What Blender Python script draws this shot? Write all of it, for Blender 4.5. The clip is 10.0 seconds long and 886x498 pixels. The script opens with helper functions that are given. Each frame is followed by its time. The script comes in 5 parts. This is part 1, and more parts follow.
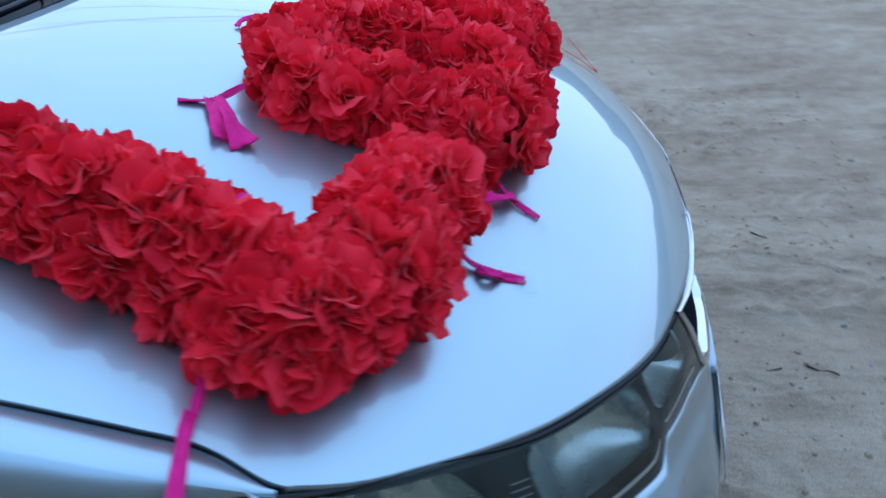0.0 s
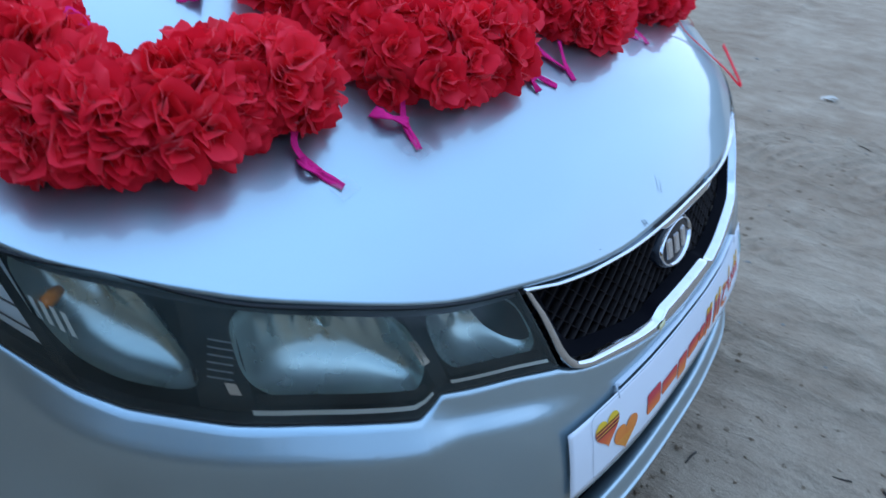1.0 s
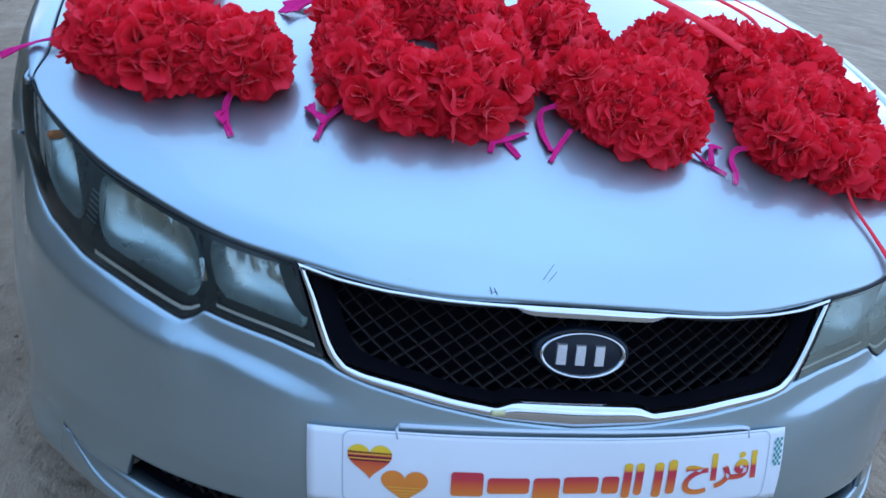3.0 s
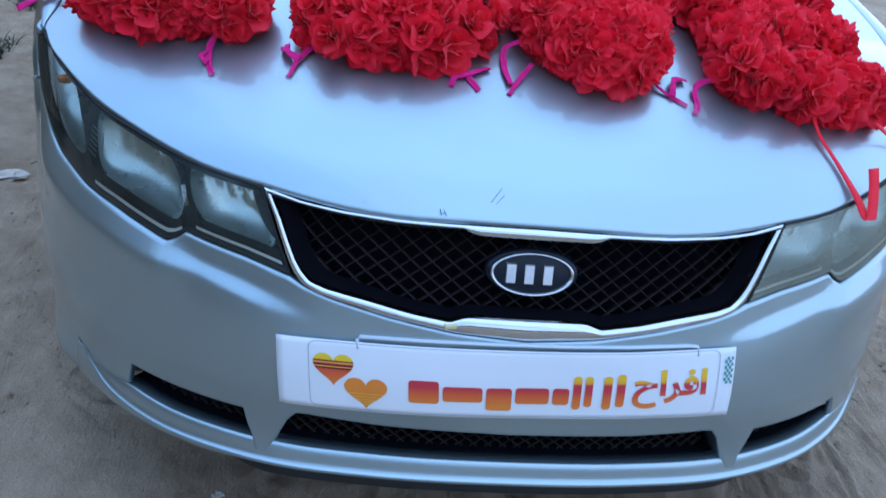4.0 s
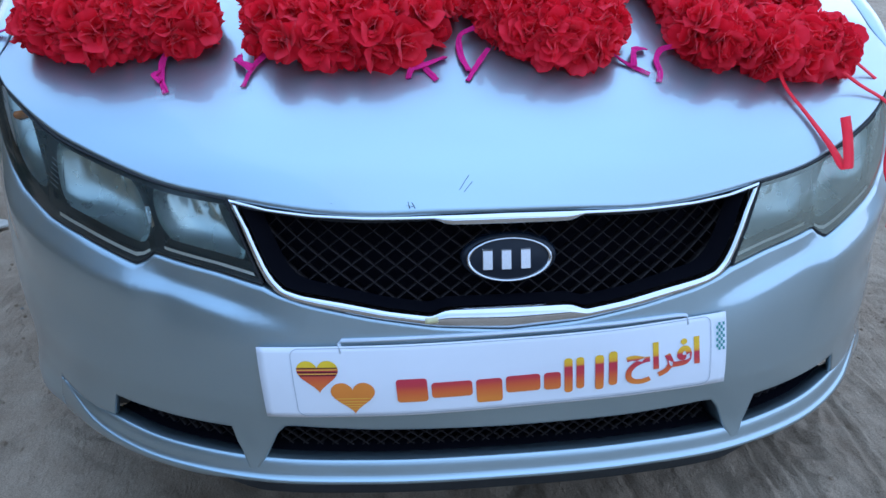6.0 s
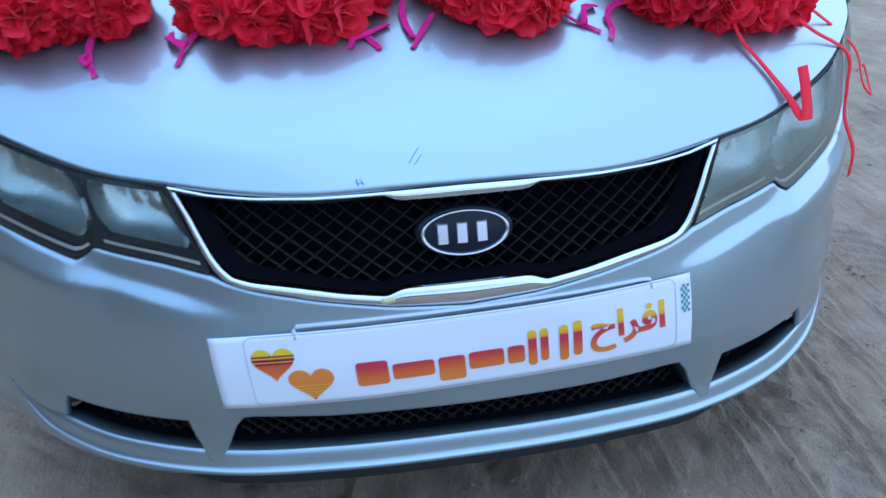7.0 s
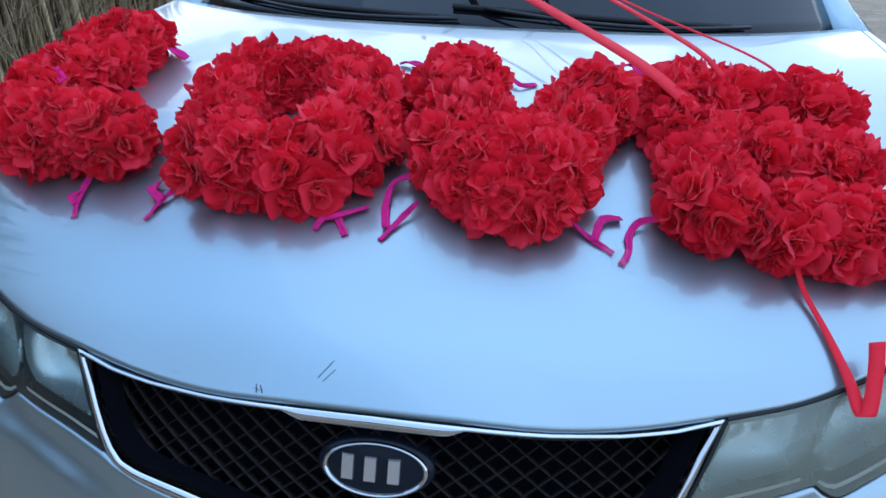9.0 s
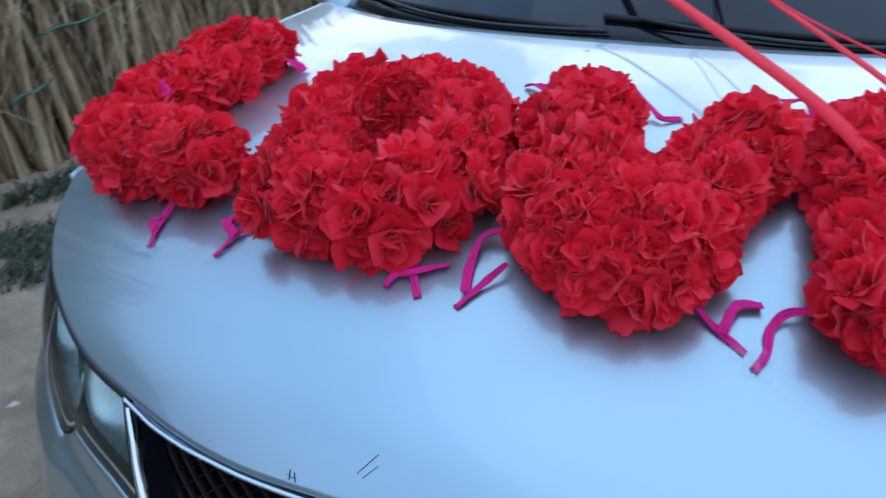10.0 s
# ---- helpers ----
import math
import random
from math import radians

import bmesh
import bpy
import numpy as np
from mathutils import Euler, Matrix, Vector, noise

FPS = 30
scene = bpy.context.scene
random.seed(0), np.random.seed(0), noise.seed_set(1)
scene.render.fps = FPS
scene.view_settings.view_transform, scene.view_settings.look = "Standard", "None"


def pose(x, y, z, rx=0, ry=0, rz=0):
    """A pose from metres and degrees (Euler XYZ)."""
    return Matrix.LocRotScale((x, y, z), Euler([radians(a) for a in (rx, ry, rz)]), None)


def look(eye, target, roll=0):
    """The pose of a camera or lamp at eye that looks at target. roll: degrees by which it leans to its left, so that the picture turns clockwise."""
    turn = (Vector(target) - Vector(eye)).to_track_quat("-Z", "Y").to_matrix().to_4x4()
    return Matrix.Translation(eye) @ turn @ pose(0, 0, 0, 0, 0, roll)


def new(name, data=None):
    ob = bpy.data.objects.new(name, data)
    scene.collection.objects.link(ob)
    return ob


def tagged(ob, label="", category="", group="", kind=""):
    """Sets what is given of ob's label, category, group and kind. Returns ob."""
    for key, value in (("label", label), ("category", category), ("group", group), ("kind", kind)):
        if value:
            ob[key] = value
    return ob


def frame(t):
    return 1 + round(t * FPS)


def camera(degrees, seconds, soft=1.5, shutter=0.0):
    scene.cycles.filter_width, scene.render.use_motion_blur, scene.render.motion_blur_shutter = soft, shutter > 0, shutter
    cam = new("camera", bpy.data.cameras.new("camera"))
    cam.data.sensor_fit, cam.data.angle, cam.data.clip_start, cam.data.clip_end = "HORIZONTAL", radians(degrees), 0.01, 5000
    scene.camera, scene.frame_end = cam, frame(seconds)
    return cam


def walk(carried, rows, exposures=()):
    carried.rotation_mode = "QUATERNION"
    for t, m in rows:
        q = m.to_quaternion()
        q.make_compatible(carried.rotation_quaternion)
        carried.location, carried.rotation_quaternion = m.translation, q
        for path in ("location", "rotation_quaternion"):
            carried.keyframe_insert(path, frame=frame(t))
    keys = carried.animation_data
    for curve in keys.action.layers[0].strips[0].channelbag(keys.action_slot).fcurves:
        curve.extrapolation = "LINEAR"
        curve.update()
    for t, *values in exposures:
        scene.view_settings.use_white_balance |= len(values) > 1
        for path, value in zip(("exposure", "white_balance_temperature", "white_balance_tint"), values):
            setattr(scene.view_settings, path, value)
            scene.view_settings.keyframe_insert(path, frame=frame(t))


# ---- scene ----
cam = camera(56.0, 10.0, shutter=0.35)
PATH = [
    (0, (-1.186, 0.216, 1.235), (0.554, 0.435, 0.274), -4.1),
    (0.5, (-1.193, -0.073, 1.241), (0.462, 0.531, 0.294), 0.2),
    (1, (-1.076, -0.274, 1.181), (0.402, 0.644, 0.194), 4.5),
    (1.5, (-0.978, -0.493, 1.16), (0.256, 0.852, 0.342), 3.7),
    (2, (-0.863, -0.692, 1.161), (0.196, 0.836, 0.425), 7.5),
    (2.2, (-0.738, -0.752, 1.125), (0.162, 0.899, 0.442), 6.3),
    (3.3, (-0.342, -0.942, 1.156), (-0.066, 0.863, 0.339), 9.5),
    (3.5, (-0.303, -0.974, 1.156), (-0.095, 0.833, 0.326), 8.5),
    (4, (-0.256, -1.017, 1.154), (-0.031, 0.766, 0.277), 6.9),
    (4.5, (-0.239, -1.022, 1.142), (-0.032, 0.723, 0.187), 5.0),
    (5, (-0.228, -1.029, 1.13), (0.004, 0.748, 0.242), 1.4),
    (5.2, (-0.216, -1.019, 1.113), (-0.028, 0.782, 0.265), 0.7),
    (6.5, (-0.215, -1.013, 1.127), (0.049, 0.772, 0.265), -0.1),
    (7, (-0.185, -0.975, 1.115), (0.096, 0.777, 0.192), -1.6),
    (7.2, (-0.125, -0.782, 1.024), (0.152, 0.979, 0.117), -0.6),
    (7.5, (-0.057, -0.612, 0.95), (0.184, 1.128, -0.006), 0.4),
    (8, (-0.038, -0.618, 1.05), (0.118, 1.138, 0.105), 1.5),
    (8.5, (0.083, -0.756, 1.153), (-0.048, 1.065, 0.338), 3.9),
    (9, (0.191, -0.757, 1.184), (-0.097, 1.09, 0.472), 1.7),
    (9.5, (0.193, -0.655, 1.22), (-0.2, 1.169, 0.499), -0.2),
    (10, (0.25, -0.543, 1.202), (-0.46, 1.173, 0.461), 1.0),
]
walk(cam, [(t, look(eye, target, roll)) for t, eye, target, roll in PATH],
     [(0.0, 0.97, 5450, 13), (2.2, 1.00, 5400, 14), (4.5, 1.10, 5520, 16), (6.5, 1.13, 5520, 16), (7.5, 1.28, 5350, 16), (8.5, 0.97, 5500, 14), (9.5, 0.92, 5850, 14), (10.0, 0.92, 5850, 14)])
# ---- light ----
GROUND = 0.045   # height of the sand under the car

world = bpy.data.worlds.new("sky")
scene.world = world
world.use_nodes = True
wn, wl = world.node_tree.nodes, world.node_tree.links
wn.clear()
sky = wn.new("ShaderNodeTexSky")
sky.sky_type, sky.sun_disc = "NISHITA", False
sky.sun_elevation, sky.sun_rotation = radians(12), radians(75)
sky.air_density, sky.dust_density, sky.ozone_density = 1.0, 0.3, 3.5
coords = wn.new("ShaderNodeTexCoord")
cloud = wn.new("ShaderNodeTexNoise")
cloud.inputs["Scale"].default_value, cloud.inputs["Detail"].default_value = 3.1, 9
cloud.inputs["Roughness"].default_value = 0.55
cramp = wn.new("ShaderNodeValToRGB")
cramp.color_ramp.elements[0].position, cramp.color_ramp.elements[1].position = 0.505, 0.535
cramp.color_ramp.elements[0].color, cramp.color_ramp.elements[1].color = (0.18, 0.18, 0.18, 1), (1, 1, 1, 1)
# thin haze over the clear sky: blue overhead, milky towards the horizon
height, haze_ramp = wn.new("ShaderNodeSeparateXYZ"), wn.new("ShaderNodeValToRGB")
he = haze_ramp.color_ramp.elements
he[0].position, he[0].color = 0.0, (0.385, 0.485, 0.61, 1)
he[1].position, he[1].color = 0.85, (0.283, 0.445, 0.655, 1)
he.new(0.45).color = (0.262, 0.38, 0.528, 1)
haze_gain = wn.new("ShaderNodeVectorMath")
haze_gain.operation = "SCALE"
# torn thin cloud all over, a little brighter than the clear parts
thin, thin_level = wn.new("ShaderNodeTexNoise"), wn.new("ShaderNodeMapRange")
thin.inputs["Scale"].default_value, thin.inputs["Detail"].default_value, thin.inputs["Distortion"].default_value = 2.3, 7, 0.6
thin_level.inputs[1].default_value, thin_level.inputs[2].default_value = 0.44, 0.55
thin_level.inputs[3].default_value, thin_level.inputs[4].default_value = 9.1, 11.0
wl.new(coords.outputs["Generated"], thin.inputs["Vector"])
wl.new(thin.outputs["Fac"], thin_level.inputs[0])
wl.new(thin_level.outputs[0], haze_gain.inputs["Scale"])
veil = wn.new("ShaderNodeMix")
veil.data_type = "RGBA"
veil.inputs[0].default_value = 0.94
cloud_tint = wn.new("ShaderNodeMix")
cloud_tint.data_type = "RGBA"
cloud_tint.inputs[7].default_value = (7.6, 8.1, 8.8, 1)
# bright clouds stand over the far end of the ground, behind the car, and thin out overhead
low_sky, far_sky, cloud_side, cloud_amount = wn.new("ShaderNodeMapRange"), wn.new("ShaderNodeMapRange"), wn.new("ShaderNodeMath"), wn.new("ShaderNodeMath")
for node, v in ((low_sky, (0.50, 0.75, 1.0, 0.0)), (far_sky, (0.36, 0.62, 0.0, 1.0))):
    for k in range(4):
        node.inputs[k + 1].default_value = v[k]
cloud_side.operation = cloud_amount.operation = "MULTIPLY"
wbg, wout = wn.new("ShaderNodeBackground"), wn.new("ShaderNodeOutputWorld")
wbg.inputs["Strength"].default_value = 0.122
wl.new(coords.outputs["Generated"], cloud.inputs["Vector"])
wl.new(cloud.outputs["Fac"], cramp.inputs["Fac"])
wl.new(coords.outputs["Generated"], height.inputs[0])
wl.new(height.outputs["Z"], haze_ramp.inputs["Fac"])
wl.new(height.outputs["Z"], low_sky.inputs[0])
wl.new(haze_ramp.outputs["Color"], haze_gain.inputs[0])
wl.new(sky.outputs["Color"], veil.inputs[6])
wl.new(haze_gain.outputs[0], veil.inputs[7])
wl.new(cramp.outputs["Color"], cloud_amount.inputs[0])
wl.new(height.outputs["Y"], far_sky.inputs[0])
wl.new(low_sky.outputs[0], cloud_side.inputs[0])
wl.new(far_sky.outputs[0], cloud_side.inputs[1])
wl.new(cloud_side.outputs[0], cloud_amount.inputs[1])
wl.new(cloud_amount.outputs[0], cloud_tint.inputs[0])
wl.new(veil.outputs[2], cloud_tint.inputs[6])
wl.new(cloud_tint.outputs[2], wbg.inputs["Color"])
wl.new(wbg.outputs["Background"], wout.inputs["Surface"])

sun = new("sun", bpy.data.lights.new("sun", "SUN"))
sun.data.energy, sun.data.angle, sun.data.color = 0.57, radians(150), (0.84, 0.93, 1.0)
sun.matrix_world = look((4.5, 1.2, 3.6), (0, 0, 0))
# ---- materials ----
def material(name, base, rough=0.5, metal=0.0, var=0.0, scale=20.0, bump=0.0, bump_scale=200.0, coat=0.0, coat_rough=0.03,
             stain=0.0, stain_scale=3.0, stain_colour=(0.1, 0.09, 0.07), spec=0.5, sheen=0.0, alpha=1.0):
    m = bpy.data.materials.new(name)
    m.use_nodes = True
    n, l = m.node_tree.nodes, m.node_tree.links
    b = n["Principled BSDF"]
    b.inputs["Base Color"].default_value = (*base, 1)
    b.inputs["Roughness"].default_value, b.inputs["Metallic"].default_value = rough, metal
    b.inputs["Coat Weight"].default_value, b.inputs["Coat Roughness"].default_value = coat, coat_rough
    b.inputs["Specular IOR Level"].default_value = spec
    b.inputs["Sheen Weight"].default_value = sheen
    b.inputs["Alpha"].default_value = alpha
    tc = n.new("ShaderNodeTexCoord")
    colour = None
    if var:
        noise_a = n.new("ShaderNodeTexNoise")
        noise_a.inputs["Scale"].default_value, noise_a.inputs["Detail"].default_value = scale, 6
        l.new(tc.outputs["Object"], noise_a.inputs["Vector"])
        mix = n.new("ShaderNodeMix")
        mix.data_type = "RGBA"
        mix.inputs[6].default_value = (*[c * (1 - var) for c in base], 1)
        mix.inputs[7].default_value = (*[min(1, c * (1 + var)) for c in base], 1)
        l.new(noise_a.outputs["Fac"], mix.inputs[0])
        colour = mix.outputs[2]
    if stain:
        noise_b = n.new("ShaderNodeTexNoise")
        noise_b.inputs["Scale"].default_value, noise_b.inputs["Detail"].default_value = stain_scale, 8
        l.new(tc.outputs["Object"], noise_b.inputs["Vector"])
        ramp = n.new("ShaderNodeMapRange")
        ramp.inputs[1].default_value, ramp.inputs[2].default_value = 0.5, 0.75
        ramp.inputs[4].default_value = stain
        l.new(noise_b.outputs["Fac"], ramp.inputs[0])
        mix = n.new("ShaderNodeMix")
        mix.data_type = "RGBA"
        mix.inputs[6].default_value = (*base, 1)
        if colour:
            l.new(colour, mix.inputs[6])
        mix.inputs[7].default_value = (*stain_colour, 1)
        l.new(ramp.outputs[0], mix.inputs[0])
        colour = mix.outputs[2]
        add = n.new("ShaderNodeMath")
        add.operation = "MULTIPLY_ADD"
        add.inputs[1].default_value, add.inputs[2].default_value = 0.5, rough
        l.new(ramp.outputs[0], add.inputs[0])
        l.new(add.outputs[0], b.inputs["Roughness"])
    if colour:
        l.new(colour, b.inputs["Base Color"])
    if bump:
        noise_c = n.new("ShaderNodeTexNoise")
        noise_c.inputs["Scale"].default_value, noise_c.inputs["Detail"].default_value = bump_scale, 4
        l.new(tc.outputs["Object"], noise_c.inputs["Vector"])
        bn = n.new("ShaderNodeBump")
        bn.inputs["Strength"].default_value, bn.inputs["Distance"].default_value = bump, 0.002
        l.new(noise_c.outputs["Fac"], bn.inputs["Height"])
        l.new(bn.outputs["Normal"], b.inputs["Normal"])
    return m


PAINT = material("silver_paint", (0.370, 0.470, 0.510), 0.36, 0.86, var=0.05, scale=900, coat=1.0, coat_rough=0.04, stain=0.10, stain_scale=6, stain_colour=(0.45, 0.42, 0.38))
PAINT.node_tree.nodes["Principled BSDF"].inputs["Coat IOR"].default_value = 1.65
CHROME = material("chrome", (0.70, 0.71, 0.73), 0.08, 1.0, stain=0.15, stain_scale=30, stain_colour=(0.4, 0.38, 0.34))
REFLECTOR = material("reflector", (0.50, 0.57, 0.53), 0.27, 0.80, stain=0.15, stain_scale=20, stain_colour=(0.4, 0.42, 0.42))
BLACK = material("black_plastic", (0.012, 0.012, 0.013), 0.42, 0, var=0.3, bump=0.15)
# dull near-black for the grille's edge, shade put into the colour
MESHBLACK = material("grille_edge_shade", (0.003, 0.003, 0.005), 0.75, 0, stain=0.15, stain_scale=25, stain_colour=(0.012, 0.011, 0.011), spec=0.03)
MESHBAR = material("dusty_mesh", (0.026, 0.021, 0.020), 0.7, 0, var=0.4, scale=30, spec=0.1)
# near-black without gloss: the shade inside the openings as a colour
VOID = material("duct_shade", (0.005, 0.005, 0.008), 0.9, 0, var=0.3, spec=0.02)
RUBBER = material("rubber", (0.02, 0.02, 0.02), 0.8, 0, var=0.3, scale=40, bump=0.3)
BEZEL = material("lamp_bezel", (0.004, 0.005, 0.006), 0.35, 0.0, var=0.3, spec=0.2)
SIGNAL = material("amber_bulb", (0.85, 0.25, 0.03), 0.25, 0)
PAPER = material("printed_paper", (0.80, 0.81, 0.83), 0.45, 0, var=0.03, scale=15, bump=0.1, bump_scale=30, spec=0.4)
LINE = material("grey_print", (0.45, 0.47, 0.5), 0.5)
PINK = material("magenta_cloth", (0.76, 0.022, 0.225), 0.8, 0, var=0.25, scale=120, bump=0.5, bump_scale=900, spec=0.15)
SATIN = material("red_satin", (0.86, 0.012, 0.03), 0.55, 0, var=0.12, scale=60, bump=0.3, bump_scale=1500, spec=0.25)
CORE = material("floral_foam", (0.42, 0.008, 0.018), 0.9, 0, var=0.3)
GLASS_DARK = material("tinted_glass", (0.006, 0.008, 0.010), 0.03, 0, spec=0.35)
LITTER = material("white_litter", (0.52, 0.46, 0.38), 0.7, 0, var=0.25, scale=60)
STEEL = material("wheel_alloy", (0.5, 0.5, 0.5), 0.35, 0.9, var=0.1)
EMBLEM_DARK = material("emblem_enamel", (0.008, 0.012, 0.02), 0.25, 0.0, spec=0.25)
TAPE = material("clear_tape", (0.75, 0.77, 0.8), 0.2, 0, alpha=0.10)


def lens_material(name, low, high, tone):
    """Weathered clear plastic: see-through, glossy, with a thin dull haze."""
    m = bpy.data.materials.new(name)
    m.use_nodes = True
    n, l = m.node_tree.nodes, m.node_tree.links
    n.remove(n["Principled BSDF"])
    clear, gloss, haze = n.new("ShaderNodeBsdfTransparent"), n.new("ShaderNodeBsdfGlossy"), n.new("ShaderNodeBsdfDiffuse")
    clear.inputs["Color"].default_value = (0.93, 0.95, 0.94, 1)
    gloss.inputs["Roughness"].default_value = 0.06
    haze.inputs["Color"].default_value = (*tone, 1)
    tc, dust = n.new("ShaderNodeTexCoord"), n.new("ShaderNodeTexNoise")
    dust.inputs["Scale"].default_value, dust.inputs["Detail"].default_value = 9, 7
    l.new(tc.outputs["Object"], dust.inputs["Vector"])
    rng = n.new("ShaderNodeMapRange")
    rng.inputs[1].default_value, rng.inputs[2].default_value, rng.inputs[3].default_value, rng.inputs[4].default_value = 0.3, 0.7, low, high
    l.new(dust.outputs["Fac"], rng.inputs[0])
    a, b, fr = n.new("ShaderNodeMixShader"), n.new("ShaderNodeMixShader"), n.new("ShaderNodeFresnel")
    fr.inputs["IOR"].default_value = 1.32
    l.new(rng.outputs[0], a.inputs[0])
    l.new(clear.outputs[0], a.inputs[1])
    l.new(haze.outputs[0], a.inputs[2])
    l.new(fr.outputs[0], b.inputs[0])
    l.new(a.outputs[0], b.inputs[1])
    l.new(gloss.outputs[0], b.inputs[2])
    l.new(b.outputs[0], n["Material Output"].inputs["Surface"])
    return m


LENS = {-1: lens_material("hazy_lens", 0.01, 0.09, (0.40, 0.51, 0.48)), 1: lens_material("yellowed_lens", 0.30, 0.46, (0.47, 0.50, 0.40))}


def petal_material():
    m = bpy.data.materials.new("red_petals")
    m.use_nodes = True
    n, l = m.node_tree.nodes, m.node_tree.links
    b = n["Principled BSDF"]
    geo, info = n.new("ShaderNodeNewGeometry"), n.new("ShaderNodeObjectInfo")
    add = n.new("ShaderNodeMath")
    add.operation = "MULTIPLY_ADD"
    add.inputs[1].default_value = 0.55
    half = n.new("ShaderNodeMath")
    half.operation = "MULTIPLY"
    half.inputs[1].default_value = 0.45
    l.new(info.outputs["Random"], half.inputs[0])
    l.new(geo.outputs["Random Per Island"], add.inputs[0])
    l.new(half.outputs[0], add.inputs[2])
    ramp = n.new("ShaderNodeValToRGB")
    e = ramp.color_ramp.elements
    e[0].color, e[1].color = (0.60, 0.005, 0.020, 1), (1.0, 0.05, 0.09, 1)
    mid = e.new(0.5)
    mid.color = (0.92, 0.013, 0.038, 1)
    l.new(add.outputs[0], ramp.inputs["Fac"])
    tc, veins = n.new("ShaderNodeTexCoord"), n.new("ShaderNodeTexNoise")
    veins.inputs["Scale"].default_value, veins.inputs["Detail"].default_value = 160, 5
    l.new(tc.outputs["Object"], veins.inputs["Vector"])
    bn = n.new("ShaderNodeBump")
    bn.inputs["Strength"].default_value, bn.inputs["Distance"].default_value = 0.25, 0.002
    l.new(veins.outputs["Fac"], bn.inputs["Height"])
    l.new(bn.outputs["Normal"], b.inputs["Normal"])
    l.new(ramp.outputs["Color"], b.inputs["Base Color"])
    b.inputs["Roughness"].default_value = 0.6
    b.inputs["Specular IOR Level"].default_value = 0.2
    b.inputs["Sheen Weight"].default_value, b.inputs["Sheen Roughness"].default_value = 0.4, 0.4
    b.inputs["Sheen Tint"].default_value = (1.0, 0.55, 0.6, 1)
    tr = n.new("ShaderNodeBsdfTranslucent")
    l.new(ramp.outputs["Color"], tr.inputs["Color"])
    mix = n.new("ShaderNodeMixShader")
    mix.inputs[0].default_value = 0.32
    l.new(b.outputs[0], mix.inputs[1])
    l.new(tr.outputs[0], mix.inputs[2])
    l.new(mix.outputs[0], n["Material Output"].inputs["Surface"])
    return m


PETAL = petal_material()


def print_material():
    """Printed colour that runs from yellow through red to orange down the letters."""
    m = bpy.data.materials.new("warm_print")
    m.use_nodes = True
    n, l = m.node_tree.nodes, m.node_tree.links
    b = n["Principled BSDF"]
    tc, sep, ramp = n.new("ShaderNodeTexCoord"), n.new("ShaderNodeSeparateXYZ"), n.new("ShaderNodeValToRGB")
    l.new(tc.outputs["Generated"], sep.inputs[0])
    l.new(sep.outputs["Z"], ramp.inputs["Fac"])
    e = ramp.color_ramp.elements
    e[0].color, e[0].position = (0.78, 0.20, 0.03, 1), 0.05
    e[1].color, e[1].position = (0.85, 0.55, 0.02, 1), 0.82
    for p, c in ((0.45, (0.66, 0.10, 0.03, 1)), (0.64, (0.50, 0.03, 0.05, 1)), (0.72, (0.60, 0.06, 0.04, 1))):
        e.new(p).color = c
    l.new(ramp.outputs["Color"], b.inputs["Base Color"])
    b.inputs["Roughness"].default_value = 0.45
    return m


PRINT = print_material()


def text_print_material():
    """One run of colour down the printed line: yellow tips, red middle, orange feet. It follows the sheet, which hangs a little askew."""
    m = bpy.data.materials.new("warm_text_print")
    m.use_nodes = True
    n, l = m.node_tree.nodes, m.node_tree.links
    b = n["Principled BSDF"]
    tc, sep, skew, ramp = n.new("ShaderNodeTexCoord"), n.new("ShaderNodeSeparateXYZ"), n.new("ShaderNodeMath"), n.new("ShaderNodeValToRGB")
    l.new(tc.outputs["Object"], sep.inputs[0])
    skew.operation = "MULTIPLY_ADD"
    skew.inputs[1].default_value = -0.0248
    l.new(sep.outputs["X"], skew.inputs[0])
    l.new(sep.outputs["Z"], skew.inputs[2])
    rng = n.new("ShaderNodeMapRange")
    rng.inputs[1].default_value, rng.inputs[2].default_value = 0.416, 0.5225
    l.new(skew.outputs[0], rng.inputs[0])
    l.new(rng.outputs[0], ramp.inputs["Fac"])
    e = ramp.color_ramp.elements
    e[0].color, e[0].position = (0.80, 0.24, 0.03, 1), 0.18
    e[1].color, e[1].position = (0.86, 0.50, 0.02, 1), 0.62
    for p, c in ((0.36, (0.70, 0.11, 0.03, 1)), (0.44, (0.58, 0.04, 0.05, 1)), (0.53, (0.56, 0.03, 0.06, 1)), (0.56, (0.80, 0.36, 0.02, 1))):
        e.new(p).color = c
    l.new(ramp.outputs["Color"], b.inputs["Base Color"])
    b.inputs["Roughness"].default_value = 0.45
    return m


TEXT_PRINT = text_print_material()


